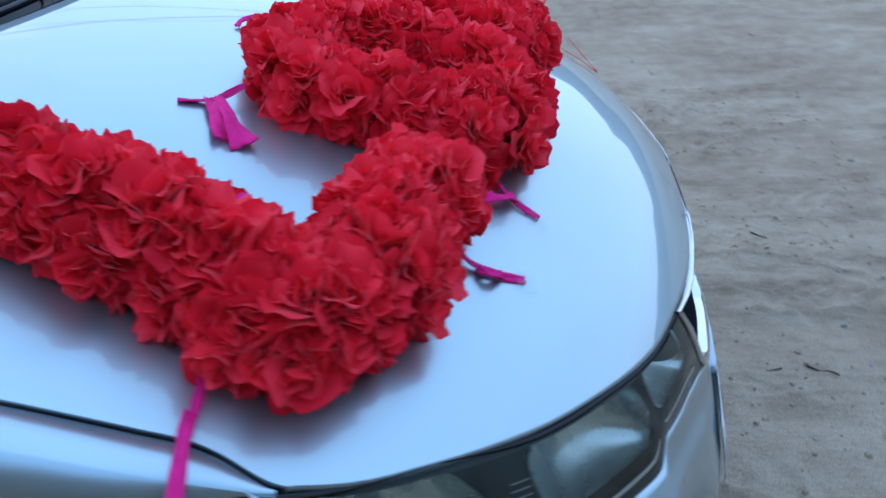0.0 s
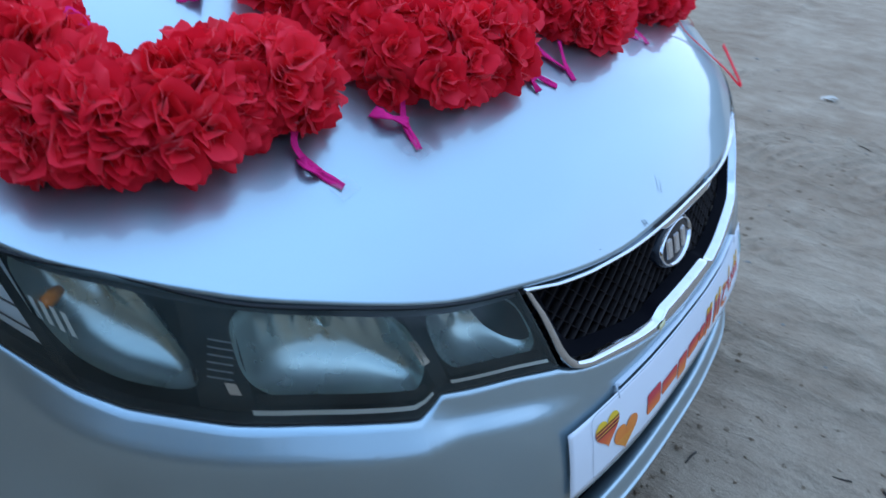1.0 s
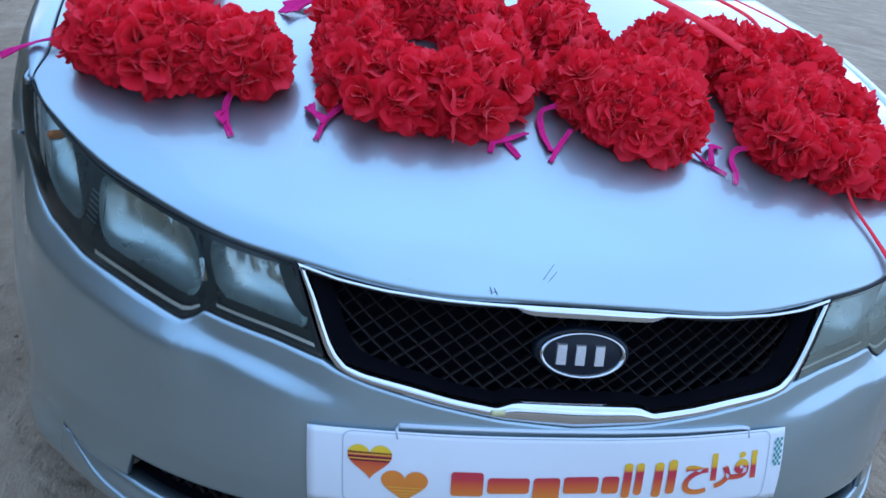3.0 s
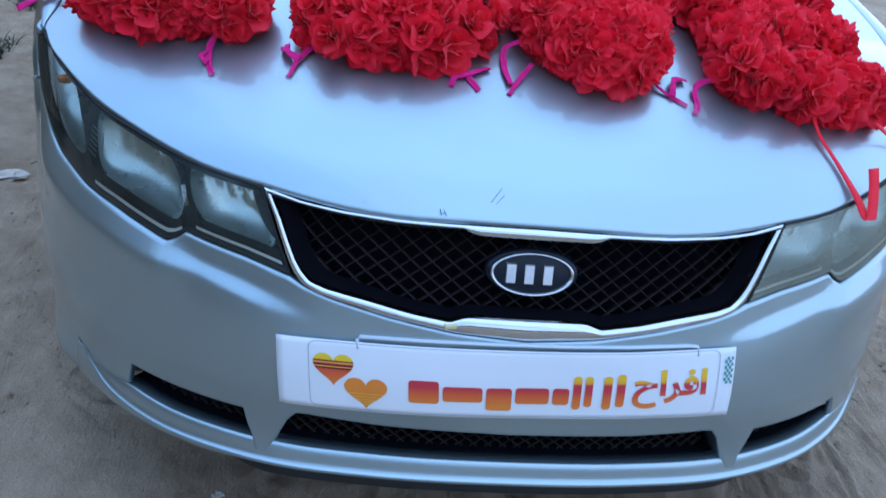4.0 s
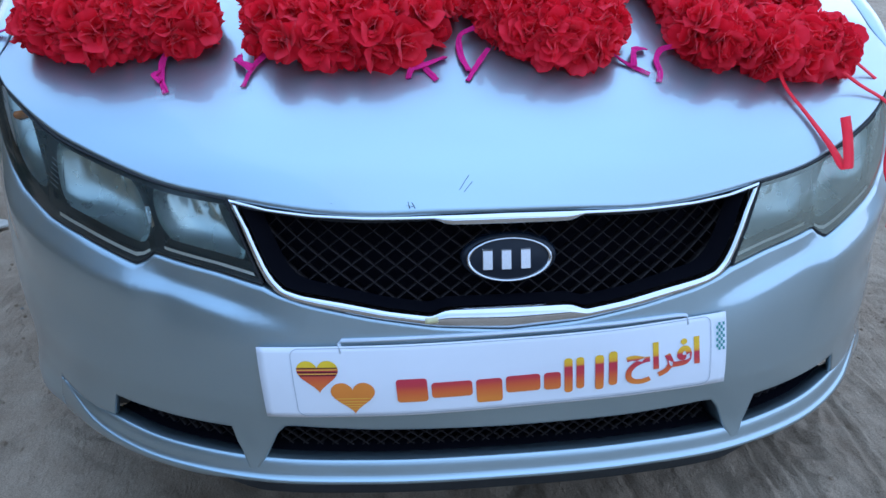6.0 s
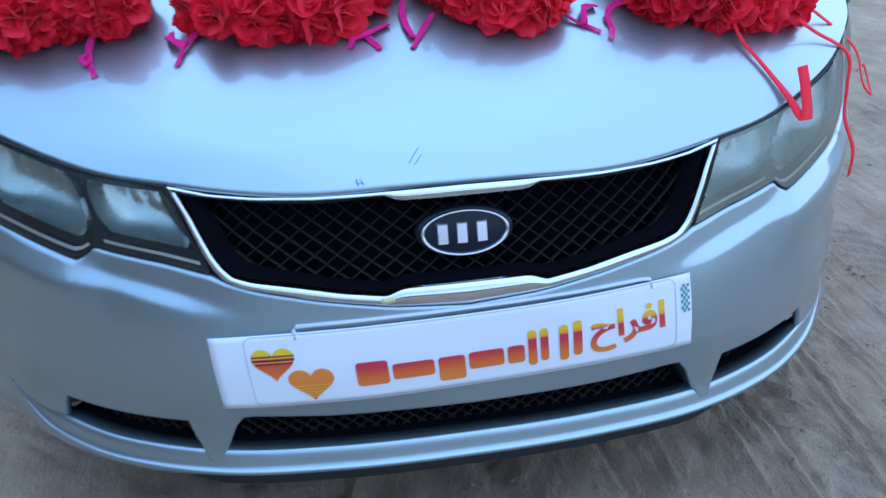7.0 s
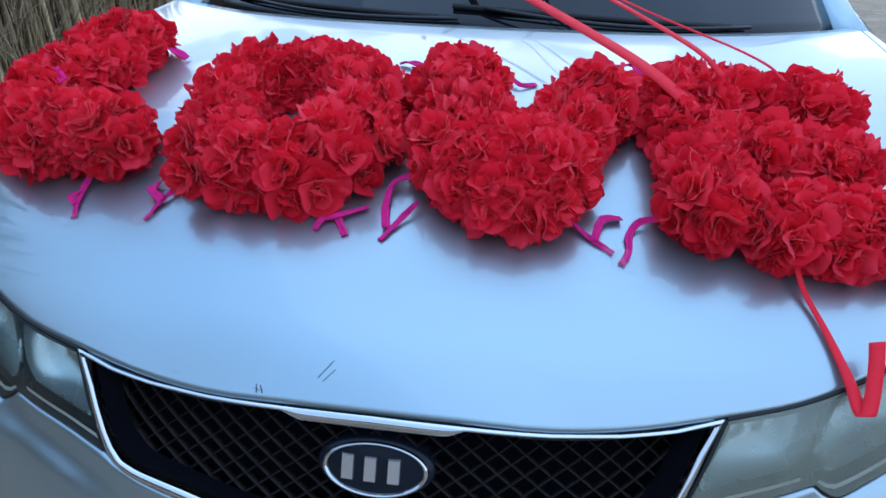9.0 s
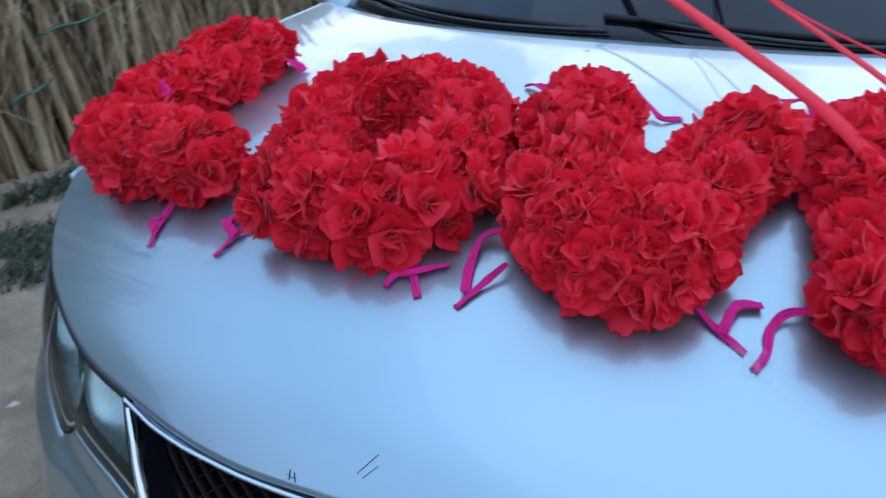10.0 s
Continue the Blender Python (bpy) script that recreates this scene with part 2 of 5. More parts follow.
def sand_material():
    m = bpy.data.materials.new("packed_sand")
    m.use_nodes = True
    n, l = m.node_tree.nodes, m.node_tree.links
    b = n["Principled BSDF"]
    tc = n.new("ShaderNodeTexCoord")
    stretch = n.new("ShaderNodeMapping")
    stretch.inputs["Scale"].default_value = (1.0, 0.38, 1.0)
    l.new(tc.outputs["Object"], stretch.inputs["Vector"])
    big, fine, grain, drag = (n.new("ShaderNodeTexNoise") for _ in range(4))
    for node, s, d, src in ((big, 1.3, 6, tc.outputs["Object"]), (fine, 13, 9, tc.outputs["Object"]), (grain, 380, 4, tc.outputs["Object"]), (drag, 8, 9, stretch.outputs["Vector"])):
        node.inputs["Scale"].default_value, node.inputs["Detail"].default_value = s, d
        l.new(src, node.inputs["Vector"])

    def blend(a, b_, k):
        x, y = n.new("ShaderNodeMath"), n.new("ShaderNodeMath")
        x.operation, y.operation = "MULTIPLY", "MULTIPLY_ADD"
        x.inputs[1].default_value, y.inputs[1].default_value = k, 1 - k
        l.new(b_, x.inputs[0])
        l.new(a, y.inputs[0])
        l.new(x.outputs[0], y.inputs[2])
        return y.outputs[0]
    relief = blend(fine.outputs["Fac"], drag.outputs["Fac"], 0.5)
    ramp = n.new("ShaderNodeValToRGB")
    e = ramp.color_ramp.elements
    e[0].position, e[0].color = 0.38, (0.33, 0.235, 0.155, 1)
    e[1].position, e[1].color = 0.62, (0.53, 0.41, 0.29, 1)
    l.new(blend(big.outputs["Fac"], relief, 0.6), ramp.inputs["Fac"])
    speck = n.new("ShaderNodeMapRange")
    speck.inputs[1].default_value, speck.inputs[2].default_value, speck.inputs[3].default_value, speck.inputs[4].default_value = 0.3, 0.7, 0.6, 1.15
    l.new(grain.outputs["Fac"], speck.inputs[0])
    mixg = n.new("ShaderNodeMix")
    mixg.data_type, mixg.blend_type = "RGBA", "MULTIPLY"
    mixg.inputs[0].default_value = 0.8
    l.new(ramp.outputs["Color"], mixg.inputs[6])
    l.new(speck.outputs[0], mixg.inputs[7])
    l.new(mixg.outputs[2], b.inputs["Base Color"])
    b.inputs["Roughness"].default_value = 0.95
    b.inputs["Specular IOR Level"].default_value = 0.15
    bn, bn2 = n.new("ShaderNodeBump"), n.new("ShaderNodeBump")
    bn.inputs["Strength"].default_value, bn.inputs["Distance"].default_value = 1.0, 0.028
    bn2.inputs["Strength"].default_value, bn2.inputs["Distance"].default_value = 0.6, 0.002
    l.new(relief, bn.inputs["Height"])
    clod, bn3 = n.new("ShaderNodeTexNoise"), n.new("ShaderNodeBump")
    clod.inputs["Scale"].default_value, clod.inputs["Detail"].default_value, clod.inputs["Roughness"].default_value = 42, 10, 0.68
    l.new(stretch.outputs["Vector"], clod.inputs["Vector"])
    bn3.inputs["Strength"].default_value, bn3.inputs["Distance"].default_value = 1.0, 0.020
    l.new(clod.outputs["Fac"], bn3.inputs["Height"])
    l.new(bn.outputs["Normal"], bn3.inputs["Normal"])
    l.new(grain.outputs["Fac"], bn2.inputs["Height"])
    l.new(bn3.outputs["Normal"], bn2.inputs["Normal"])
    l.new(bn2.outputs["Normal"], b.inputs["Normal"])
    return m


SAND = sand_material()


def reed_material():
    m = bpy.data.materials.new("dry_reed")
    m.use_nodes = True
    n, l = m.node_tree.nodes, m.node_tree.links
    b = n["Principled BSDF"]
    geo, ramp = n.new("ShaderNodeNewGeometry"), n.new("ShaderNodeValToRGB")
    e = ramp.color_ramp.elements
    e[0].color, e[1].color = (0.07, 0.04, 0.018, 1), (0.92, 0.70, 0.40, 1)
    e.new(0.45).color = (0.38, 0.26, 0.135, 1)
    info, both, wrap = n.new("ShaderNodeObjectInfo"), n.new("ShaderNodeMath"), n.new("ShaderNodeMath")
    both.operation, wrap.operation = "ADD", "FRACT"
    l.new(geo.outputs["Random Per Island"], both.inputs[0])
    l.new(info.outputs["Random"], both.inputs[1])
    l.new(both.outputs[0], wrap.inputs[0])
    l.new(wrap.outputs[0], ramp.inputs["Fac"])
    tc, nz = n.new("ShaderNodeTexCoord"), n.new("ShaderNodeTexNoise")
    nz.inputs["Scale"].default_value, nz.inputs["Detail"].default_value = 18, 6
    l.new(tc.outputs["Object"], nz.inputs["Vector"])
    mix = n.new("ShaderNodeMix")
    mix.data_type, mix.blend_type = "RGBA", "MULTIPLY"
    mix.inputs[0].default_value = 0.4
    l.new(ramp.outputs["Color"], mix.inputs[6])
    l.new(nz.outputs["Fac"], mix.inputs[7])
    l.new(mix.outputs[2], b.inputs["Base Color"])
    b.inputs["Roughness"].default_value = 0.8
    return m


REED = reed_material()
WEED = material("dull_weed", (0.042, 0.058, 0.03), 0.8, 0, var=0.4, scale=30)
# near-black brown: shade between the fence stalks, put into the colour
GAP_SHADE = material("fence_gap_shade", (0.035, 0.025, 0.014), 0.9, 0, var=0.5, scale=25)
PEBBLE = material("pebble", (0.26, 0.23, 0.19), 0.85, 0, var=0.3, scale=60)
STICKER = material("green_sticker", (0.08, 0.30, 0.28), 0.5)
PLATE = material("plate_plastic", (0.62, 0.66, 0.70), 0.3, 0)
PRINT_ORANGE = material("orange_print", (0.80, 0.24, 0.03), 0.45, 0, var=0.1)
FAR_RING = material("far_reflected_ring", (0.10, 0.095, 0.075), 0.9, 0, var=0.4, scale=0.3)
DIM = material("dull_reflector", (0.34, 0.36, 0.37), 0.3, 0.6, var=0.15, scale=30)
SHELL_GREY = material("side_marker_grey", (0.86, 0.87, 0.86), 0.4, 0.0, var=0.1, scale=30)
TWIG = material("dry_twig", (0.045, 0.032, 0.022), 0.8, 0, var=0.4, scale=60)
TRIM = material("pale_trim", (0.86, 0.84, 0.74), 0.35, 0.0, var=0.1, scale=30)
LETTERING = material("brushed_chrome", (0.74, 0.74, 0.75), 0.25, 0.9, var=0.05, scale=40)
PRINT_YELLOW = material("yellow_print", (0.88, 0.50, 0.06), 0.45, 0, var=0.1)
STRAW = material("pale_straw", (0.52, 0.41, 0.25), 0.7, 0, var=0.3, scale=12)
BINDING = material("green_cord", (0.03, 0.16, 0.09), 0.6, 0, var=0.2)
YELLOWED = material("yellowed_tape", (0.72, 0.66, 0.36), 0.5, 0, var=0.15, scale=80)
# ---- shape tools ----
def spline(points):
    """A smooth function through (position, value) pairs, straight beyond the ends."""
    xs, ys = np.array([p[0] for p in points], float), np.array([p[1] for p in points], float)
    slope, m = np.diff(ys) / np.diff(xs), np.zeros(len(xs))
    m[0], m[-1] = slope[0], slope[-1]
    for i in range(1, len(xs) - 1):
        a, b = xs[i] - xs[i - 1], xs[i + 1] - xs[i]
        m[i] = (slope[i - 1] * b + slope[i] * a) / (a + b)

    def value(x):
        if x <= xs[0]:
            return float(ys[0] + (x - xs[0]) * m[0])
        if x >= xs[-1]:
            return float(ys[-1] + (x - xs[-1]) * m[-1])
        i = int(np.searchsorted(xs, x)) - 1
        h = xs[i + 1] - xs[i]
        t = (x - xs[i]) / h
        return float((1 + 2 * t) * (1 - t) ** 2 * ys[i] + t * (1 - t) ** 2 * h * m[i] + t * t * (3 - 2 * t) * ys[i + 1] + t * t * (t - 1) * h * m[i + 1])
    return value


def steps(points):
    """A function straight from point to point."""
    xs, ys = [p[0] for p in points], [p[1] for p in points]
    return lambda x: float(np.interp(x, xs, ys))


def smooth(a, b, x):
    t = min(1.0, max(0.0, (x - a) / (b - a)))
    return t * t * (3 - 2 * t)


def part(name, bm, mat, parent=None, label="", soft=True):
    """Links a bmesh as one mesh object, under a thing or a part where one is given."""
    me = bpy.data.meshes.new(name)
    bm.to_mesh(me)
    bm.free()
    me.materials.append(mat)
    if soft:
        me.polygons.foreach_set("use_smooth", [True] * len(me.polygons))
    ob = new(name, me)
    if parent:
        ob.parent = parent
    if label:
        ob["label"] = label
    return ob


def thing(name, label, category, group="", kind="", place=(0, 0, 0)):
    ob = new(name)
    ob.location = place
    ob.empty_display_size = 0.05
    return tagged(ob, label, category, group, kind)


def thicken(ob, amount, offset=-1.0, bevel=0.0):
    s = ob.modifiers.new("thickness", "SOLIDIFY")
    s.thickness, s.offset = amount, offset
    if bevel:
        b = ob.modifiers.new("rounding", "BEVEL")
        b.width, b.segments, b.limit_method, b.angle_limit = bevel, 2, "ANGLE", radians(40)
    return ob


def grid(bm, rows, skip=None, close=False):
    """Quads between rows of points of equal length; skip(i, j) leaves one out."""
    vs = [[bm.verts.new(p) for p in r] for r in rows]
    for i in range(len(vs) - 1):
        n = len(vs[i])
        for j in range(n if close else n - 1):
            if skip and skip(i, j):
                continue
            k = (j + 1) % n
            try:
                bm.faces.new((vs[i][j], vs[i][k], vs[i + 1][k], vs[i + 1][j]))
            except ValueError:
                pass
    return vs


def tidy(bm, dist=0.00015):
    bmesh.ops.remove_doubles(bm, verts=bm.verts, dist=dist)
    bmesh.ops.dissolve_degenerate(bm, edges=bm.edges, dist=0.00005)
    bmesh.ops.recalc_face_normals(bm, faces=bm.faces)
    return bm


def tube(bm, path, radius, sides=8, flat=1.0, caps=True):
    """A round or flattened rod along a path; radius is a number or a function of 0..1."""
    rings, n = [], len(path)
    path = [Vector(p) for p in path]
    up = Vector((0.13, 0.21, 0.97)).normalized()
    for i, p in enumerate(path):
        d = (path[min(i + 1, n - 1)] - path[max(i - 1, 0)]).normalized()
        a = d.cross(up)
        a = a.normalized() if a.length > 1e-4 else Vector((1, 0, 0))
        b = a.cross(d)
        r = radius(i / max(1, n - 1)) if callable(radius) else radius
        rings.append([bm.verts.new(p + a * (r * math.cos(2 * math.pi * k / sides)) + b * (r * flat * math.sin(2 * math.pi * k / sides))) for k in range(sides)])
    for i in range(n - 1):
        for k in range(sides):
            bm.faces.new((rings[i][k], rings[i][(k + 1) % sides], rings[i + 1][(k + 1) % sides], rings[i + 1][k]))
    if caps:
        bm.faces.new(rings[0][::-1])
        bm.faces.new(rings[-1])
    return rings


def strip(bm, path, width, side=None):
    """A flat band along a path; side(i) gives the direction across it."""
    path = [Vector(p) for p in path]
    rows = []
    for i, p in enumerate(path):
        d = (path[min(i + 1, len(path) - 1)] - path[max(i - 1, 0)]).normalized()
        a = Vector(side(i)) if side else d.cross(Vector((0, 0, 1)))
        a = a.normalized()
        w = width(i / max(1, len(path) - 1)) if callable(width) else width
        rows.append([p - a * w / 2, p, p + a * w / 2])
    return grid(bm, rows)


def through_points(points, count):
    """Evenly drawn points of a smooth curve through a few given ones."""
    n = len(points)
    fs = [spline(list(zip(range(n), [p[k] for p in points]))) for k in range(3)]
    return [Vector([f(i * (n - 1) / (count - 1)) for f in fs]) for i in range(count)]


def box(bm, size, place=(0, 0, 0)):
    return bmesh.ops.create_cube(bm, size=1.0, matrix=Matrix.Translation(place) @ Matrix.Diagonal((*size, 1)))


# ---- the car's surfaces ----
# hood: height over the plan; the car's nose points along -y
HOOD_RISE = spline([(-0.01, 0.682), (0, 0.694), (0.02, 0.717), (0.04, 0.738), (0.1, 0.782), (0.2, 0.834), (0.35, 0.902), (0.53, 0.958), (0.75, 1.005), (1.0, 1.04)])


def hood_z(x, y):
    return HOOD_RISE(y - 0.3 * x * x) - 0.05 * x * x


def on_hood(x, y, up=0.0):
    e = 0.004
    nrm = Vector((-(hood_z(x + e, y) - hood_z(x - e, y)) / (2 * e), -(hood_z(x, y + e) - hood_z(x, y - e)) / (2 * e), 1)).normalized()
    return Vector((x, y, hood_z(x, y))) + nrm * up


def hood_frame(x, y, up=0.0):
    """Place on the hood, with the directions across (x) and up."""
    e = 0.004
    p = on_hood(x, y, up)
    dx = (on_hood(x + e, y) - on_hood(x - e, y)).normalized()
    dy = (on_hood(x, y + e) - on_hood(x, y - e)).normalized()
    return p, dx, dy, dx.cross(dy).normalized()


# outline of one half of the body in plan, from the nose round to the tail
OUTLINE = [(0, -0.05), (0.2, -0.043), (0.36, -0.02), (0.5, 0.035), (0.62, 0.12), (0.72, 0.235), (0.80, 0.37), (0.85, 0.55), (0.875, 0.75), (0.885, 1.05), (0.888, 1.7), (0.888, 2.7), (0.875, 3.5), (0.84, 4.05), (0.74, 4.34), (0.5, 4.44), (0.25, 4.47), (0, 4.48)]
LENGTHS = [0.0]
for p, q in zip(OUTLINE, OUTLINE[1:]):
    LENGTHS.append(LENGTHS[-1] + math.hypot(q[0] - p[0], q[1] - p[1]))
PLAN_X = spline([(-0.2, -0.2)] + [(s, p[0]) for s, p in zip(LENGTHS, OUTLINE)])
PLAN_Y = spline([(-0.2, -0.043)] + [(s, p[1]) for s, p in zip(LENGTHS, OUTLINE)])
TAIL = LENGTHS[-1]
# upper edge of the side and nose panels along the outline: inset from it, and height
INSET = spline([(-0.195, 0.053), (0, 0.050), (0.195, 0.053), (0.272, 0.059), (0.40, 0.069), (0.528, 0.065), (0.64, 0.060), (0.754, 0.05), (0.848, 0.045), (0.985, 0.037), (1.06, 0.042), (1.18, 0.056), (1.36, 0.066), (1.7, 0.075), (2.4, 0.085), (4.2, 0.10), (5.2, 0.12), (TAIL, 0.08)])
EDGE_Z = spline([(-0.195, 0.693), (0, 0.696), (0.195, 0.693), (0.272, 0.695), (0.401, 0.705), (0.528, 0.719), (0.64, 0.738), (0.754, 0.758), (0.848, 0.785), (0.985, 0.814), (1.06, 0.846), (1.1, 0.862), (1.18, 0.889), (1.36, 0.932), (1.7, 0.985), (2.4, 1.02), (4.2, 1.07), (5.2, 1.09), (TAIL, 1.07)])
LEAN_IN = spline([(0, 0), (0.15, 0.07), (0.29, 0.20), (0.43, 0.36), (0.65, 0.60), (0.83, 0.79), (1, 1), (1.05, 1.06)])
LOW = spline([(0.2, 0.06), (0.24, 0.03), (0.262, 0.008), (0.28, -0.006), (0.296, -0.012), (0.31, -0.010), (0.33, -0.004), (0.36, 0), (0.42, 0), (0.5, 0)])
CREASE = spline([(0.30, 0.537), (0.4, 0.557), (0.5, 0.576), (0.55, 0.583), (0.6, 0.589), (0.7, 0.601), (0.8, 0.612), (0.9, 0.634), (1.0, 0.68)])
SHELF = spline([(0.45, 0.566), (0.55, 0.570), (0.6, 0.575), (0.67, 0.585), (0.75, 0.594), (0.85, 0.613), (0.92, 0.640), (1.0, 0.69)])
WHEELS_Y, WHEEL_R = (0.83, 3.48), 0.315


def outward(s):
    e = 0.004
    tx, ty = PLAN_X(s + e) - PLAN_X(s - e), PLAN_Y(s + e) - PLAN_Y(s - e)
    n = math.hypot(tx, ty)
    return ty / n, -tx / n


def inset(s, z):
    d, top = INSET(s), EDGE_Z(s)
    t = min(1.05, max(0.0, (z - 0.42) / (top - 0.42)))
    nose = LEAN_IN(t) * d
    flank = d * (1 - math.sqrt(max(0.0, 1 - min(1.0, t) ** 3.5)))
    b = smooth(0.95, 1.12, s)
    v = nose * (1 - b) + flank * b
    if z < 0.5:
        v += LOW(z) * (1 - smooth(0.8, 1.1, s)) + smooth(0.5, 0.25, z) * 0.03 * smooth(0.8, 1.1, s)
    # one soft crease below the inner lamp, running down and in towards the grille
    c = CREASE(s)
    w = 0.012
    fade = smooth(c - 0.11, c - 0.02, z) * (1 - smooth(c + 0.035, c + 0.10, z))
    v += 0.009 * (smooth(c - w, c + w, z) - 0.5) * fade * smooth(0.28, 0.42, s) * (1 - smooth(0.50, 0.58, s))
    # a shelf below the outer lamp: it slopes out to a crisp edge, and the face under it falls back
    edge = SHELF(s)
    out = max(0.0, 1 - (z - edge) / 0.034) if z > edge else 1 - smooth(edge, edge - 0.11, z)
    v -= 0.0155 * out * smooth(0.49, 0.57, s) * (1 - smooth(0.86, 1.0, s))
    return v


def shell(s, z, deep=0.0, side=1):
    """A point of the nose and flanks: s metres round the outline, at height z, set deep metres inwards. side 1 is +x."""
    a = abs(s)
    if s < 0:
        side = -side
    nx, ny = outward(max(a, 0.0005))
    v = inset(a, z) + deep
    return Vector((side * (PLAN_X(a) - nx * v), PLAN_Y(a) - ny * v, z))


# edges of the panels along the outline
SKIN_TOP = steps([(0, 0.532), (0.1, 0.539), (0.2, 0.554), (0.28, 0.570), (0.325, 0.582), (0.345, 0.590), (0.42, 0.603), (0.50, 0.613), (0.523, 0.617), (0.535, 0.607), (0.551, 0.598), (0.6, 0.606), (0.67, 0.617), (0.75, 0.625), (0.85, 0.645), (0.90, 0.665), (0.955, 0.699), (0.975, 0.712), (0.99, 0.727), (1.01, 0.752), (1.022, 0.772), (1.030, 0.787), (1.034, 0.797)])
LAMP_TOP = steps([(0.985, 0.806), (1.0, 0.812), (1.012, 0.816), (1.022, 0.814), (1.029, 0.808), (1.034, 0.798)])
LAMP_END = 1.034


def seam_z(s):
    """Upper edge of the bumper: under the lamp, then a seam that runs back to the wheel arch."""
    return SKIN_TOP(s) if s < 0.99 else 0.727 - 0.25 * (s - 0.99)
INTAKE_TOP = spline([(-0.2, 0.383), (0, 0.380), (0.2, 0.383), (0.32, 0.390), (0.4, 0.382), (0.6, 0.382), (0.8, 0.382)])
RIDGE = spline([(-0.3, 0.297), (0, 0.296), (0.3, 0.297), (0.45, 0.299), (0.55, 0.301), (0.65, 0.312), (0.76, 0.343), (0.8, 0.350)])
# lower edge of the upper skin: over the intakes, down the fins between them, then onto the ledge
SKIN_LOW = steps([(0, 0.380), (0.2, 0.383), (0.30, 0.389), (0.318, 0.388), (0.330, 0.374), (0.346, 0.338), (0.366, 0.305), (0.372, 0.305), (0.391, 0.352), (0.398, 0.379), (0.604, 0.381), (0.612, 0.344), (0.65, 0.340), (0.70, 0.342), (0.74, 0.347), (0.764, 0.352)])


def bottom_z(s):
    y = PLAN_Y(s)
    z = 0.262 if s < 1.1 else 0.262 - 0.02 * smooth(1.1, 1.6, s)
    if PLAN_X(s) > 0.8:
        for wy in WHEELS_Y:
            r = WHEEL_R + 0.045
            if abs(y - wy) < r:
                z = max(z, GROUND + WHEEL_R + math.sqrt(r * r - (y - wy) ** 2))
    return z


car = thing("car", "silver saloon car with flower letters tied on its hood", "car")

# bumper skin: the upper part down to the intakes, the ledge below them, and the wrapped ends
front_s = sorted({round(i * 0.012, 4) for i in range(64)} | {0.318, 0.330, 0.346, 0.366, 0.372, 0.391, 0.398, 0.523, 0.535, 0.551, 0.604, 0.612, 0.761, 0.764})
wrap_s = [0.764, 0.767] + [0.776 + 0.012 * i for i in range(18)] + [0.99 + 0.012 * i for i in range(19)]
bm = bmesh.new()
for side in (1, -1):
    cols = []
    for s in front_s:
        t, low = SKIN_TOP(s), SKIN_LOW(s)
        col = [shell(s, t - 0.002, 0.016, side), shell(s, t - 0.0005, 0.004, side)]
        fold = 1 - smooth(0.58, 0.604, s)

        def fin(z):
            """The fins between the intakes lean back towards their tips."""
            return 0.005 * smooth(0.38, 0.305, z) * fold
        for k in range(45):
            z = t - 0.003 + (low - t + 0.003) * k / 44
            col.append(shell(s, z, fin(z), side))
        lean = fin(low)
        col += [shell(s, low - 0.0025, lean + 0.002, side), shell(s, low - 0.004, lean + 0.008, side), shell(s, low - 0.003, lean + 0.009 + 0.021 * fold, side), shell(s, low - 0.001, lean + 0.010 + 0.050 * fold, side)]
        cols.append(col)
    grid(bm, cols)
    cols = []
    for s in front_s:
        r, k = RIDGE(s), 1 - smooth(0.60, 0.764, s)
        h = 0.028 * k
        col = [shell(s, r + 0.002 + h * q, d * k + (LOW(r) - LOW(r + 0.002 + h * q)) * k, side) for q, d in ((0.97, 0.036), (1.0, 0.0155), (0.97, 0.0135), (0.85, 0.0112), (0.65, 0.0092), (0.45, 0.0076), (0.25, 0.0060), (0.10, 0.0040), (0.03, 0.0016), (0.0, 0.0))]
        lb = 0.278 - 0.016 * smooth(0.40, 0.47, s)
        col += [shell(s, r - 0.003, 0.0, side), shell(s, r + (lb - r) * 0.35, 0.003, side), shell(s, r + (lb - r) * 0.7, 0.006, side), shell(s, lb, 0.010, side), shell(s, lb - 0.004, 0.03, side)]
        cols.append(col)
    grid(bm, cols)
    cols = []
    for s in wrap_s:
        t, low, mid = seam_z(s), bottom_z(s), 0.352
        col = [shell(s, max(low, t - 0.002), 0.016, side), shell(s, max(low, t - 0.0005), 0.004, side)]
        col += [shell(s, max(low, t - 0.003 + (mid - t + 0.003) * k / 44), 0, side) for k in range(45)]
        col += [shell(s, max(low, mid + (0.262 - mid) * k / 8), 0.010 * (k / 8) * (1 - smooth(0.764, 0.85, s)), side) for k in range(1, 9)]
        cols.append(col)
    grid(bm, cols)
tidy(bm)
thicken(part("front_bumper", bm, PAINT, car, "silver painted bumper, dusty along its lower edge"), 0.004)
# fenders: over the lamp's tail, then down to the sill, with the wheel arch
def flank(name, s0, s1, step, z_top, side, mat=PAINT, label=""):
    n = max(2, round((s1 - s0) / step))
    bm, cols = bmesh.new(), []
    for i in range(n + 1):
        s = s0 + (s1 - s0) * i / n
        t, low = z_top(s), bottom_z(s)
        k = 40
        cols.append([shell(s, max(low, t + (low - t) * (1 - math.cos(math.pi * 0.5 * j / k)) ** 1.0), 0, side) for j in range(k + 1)])
    grid(bm, cols)
    tidy(bm)
    return thicken(part(name, bm, mat, car, label), 0.01)


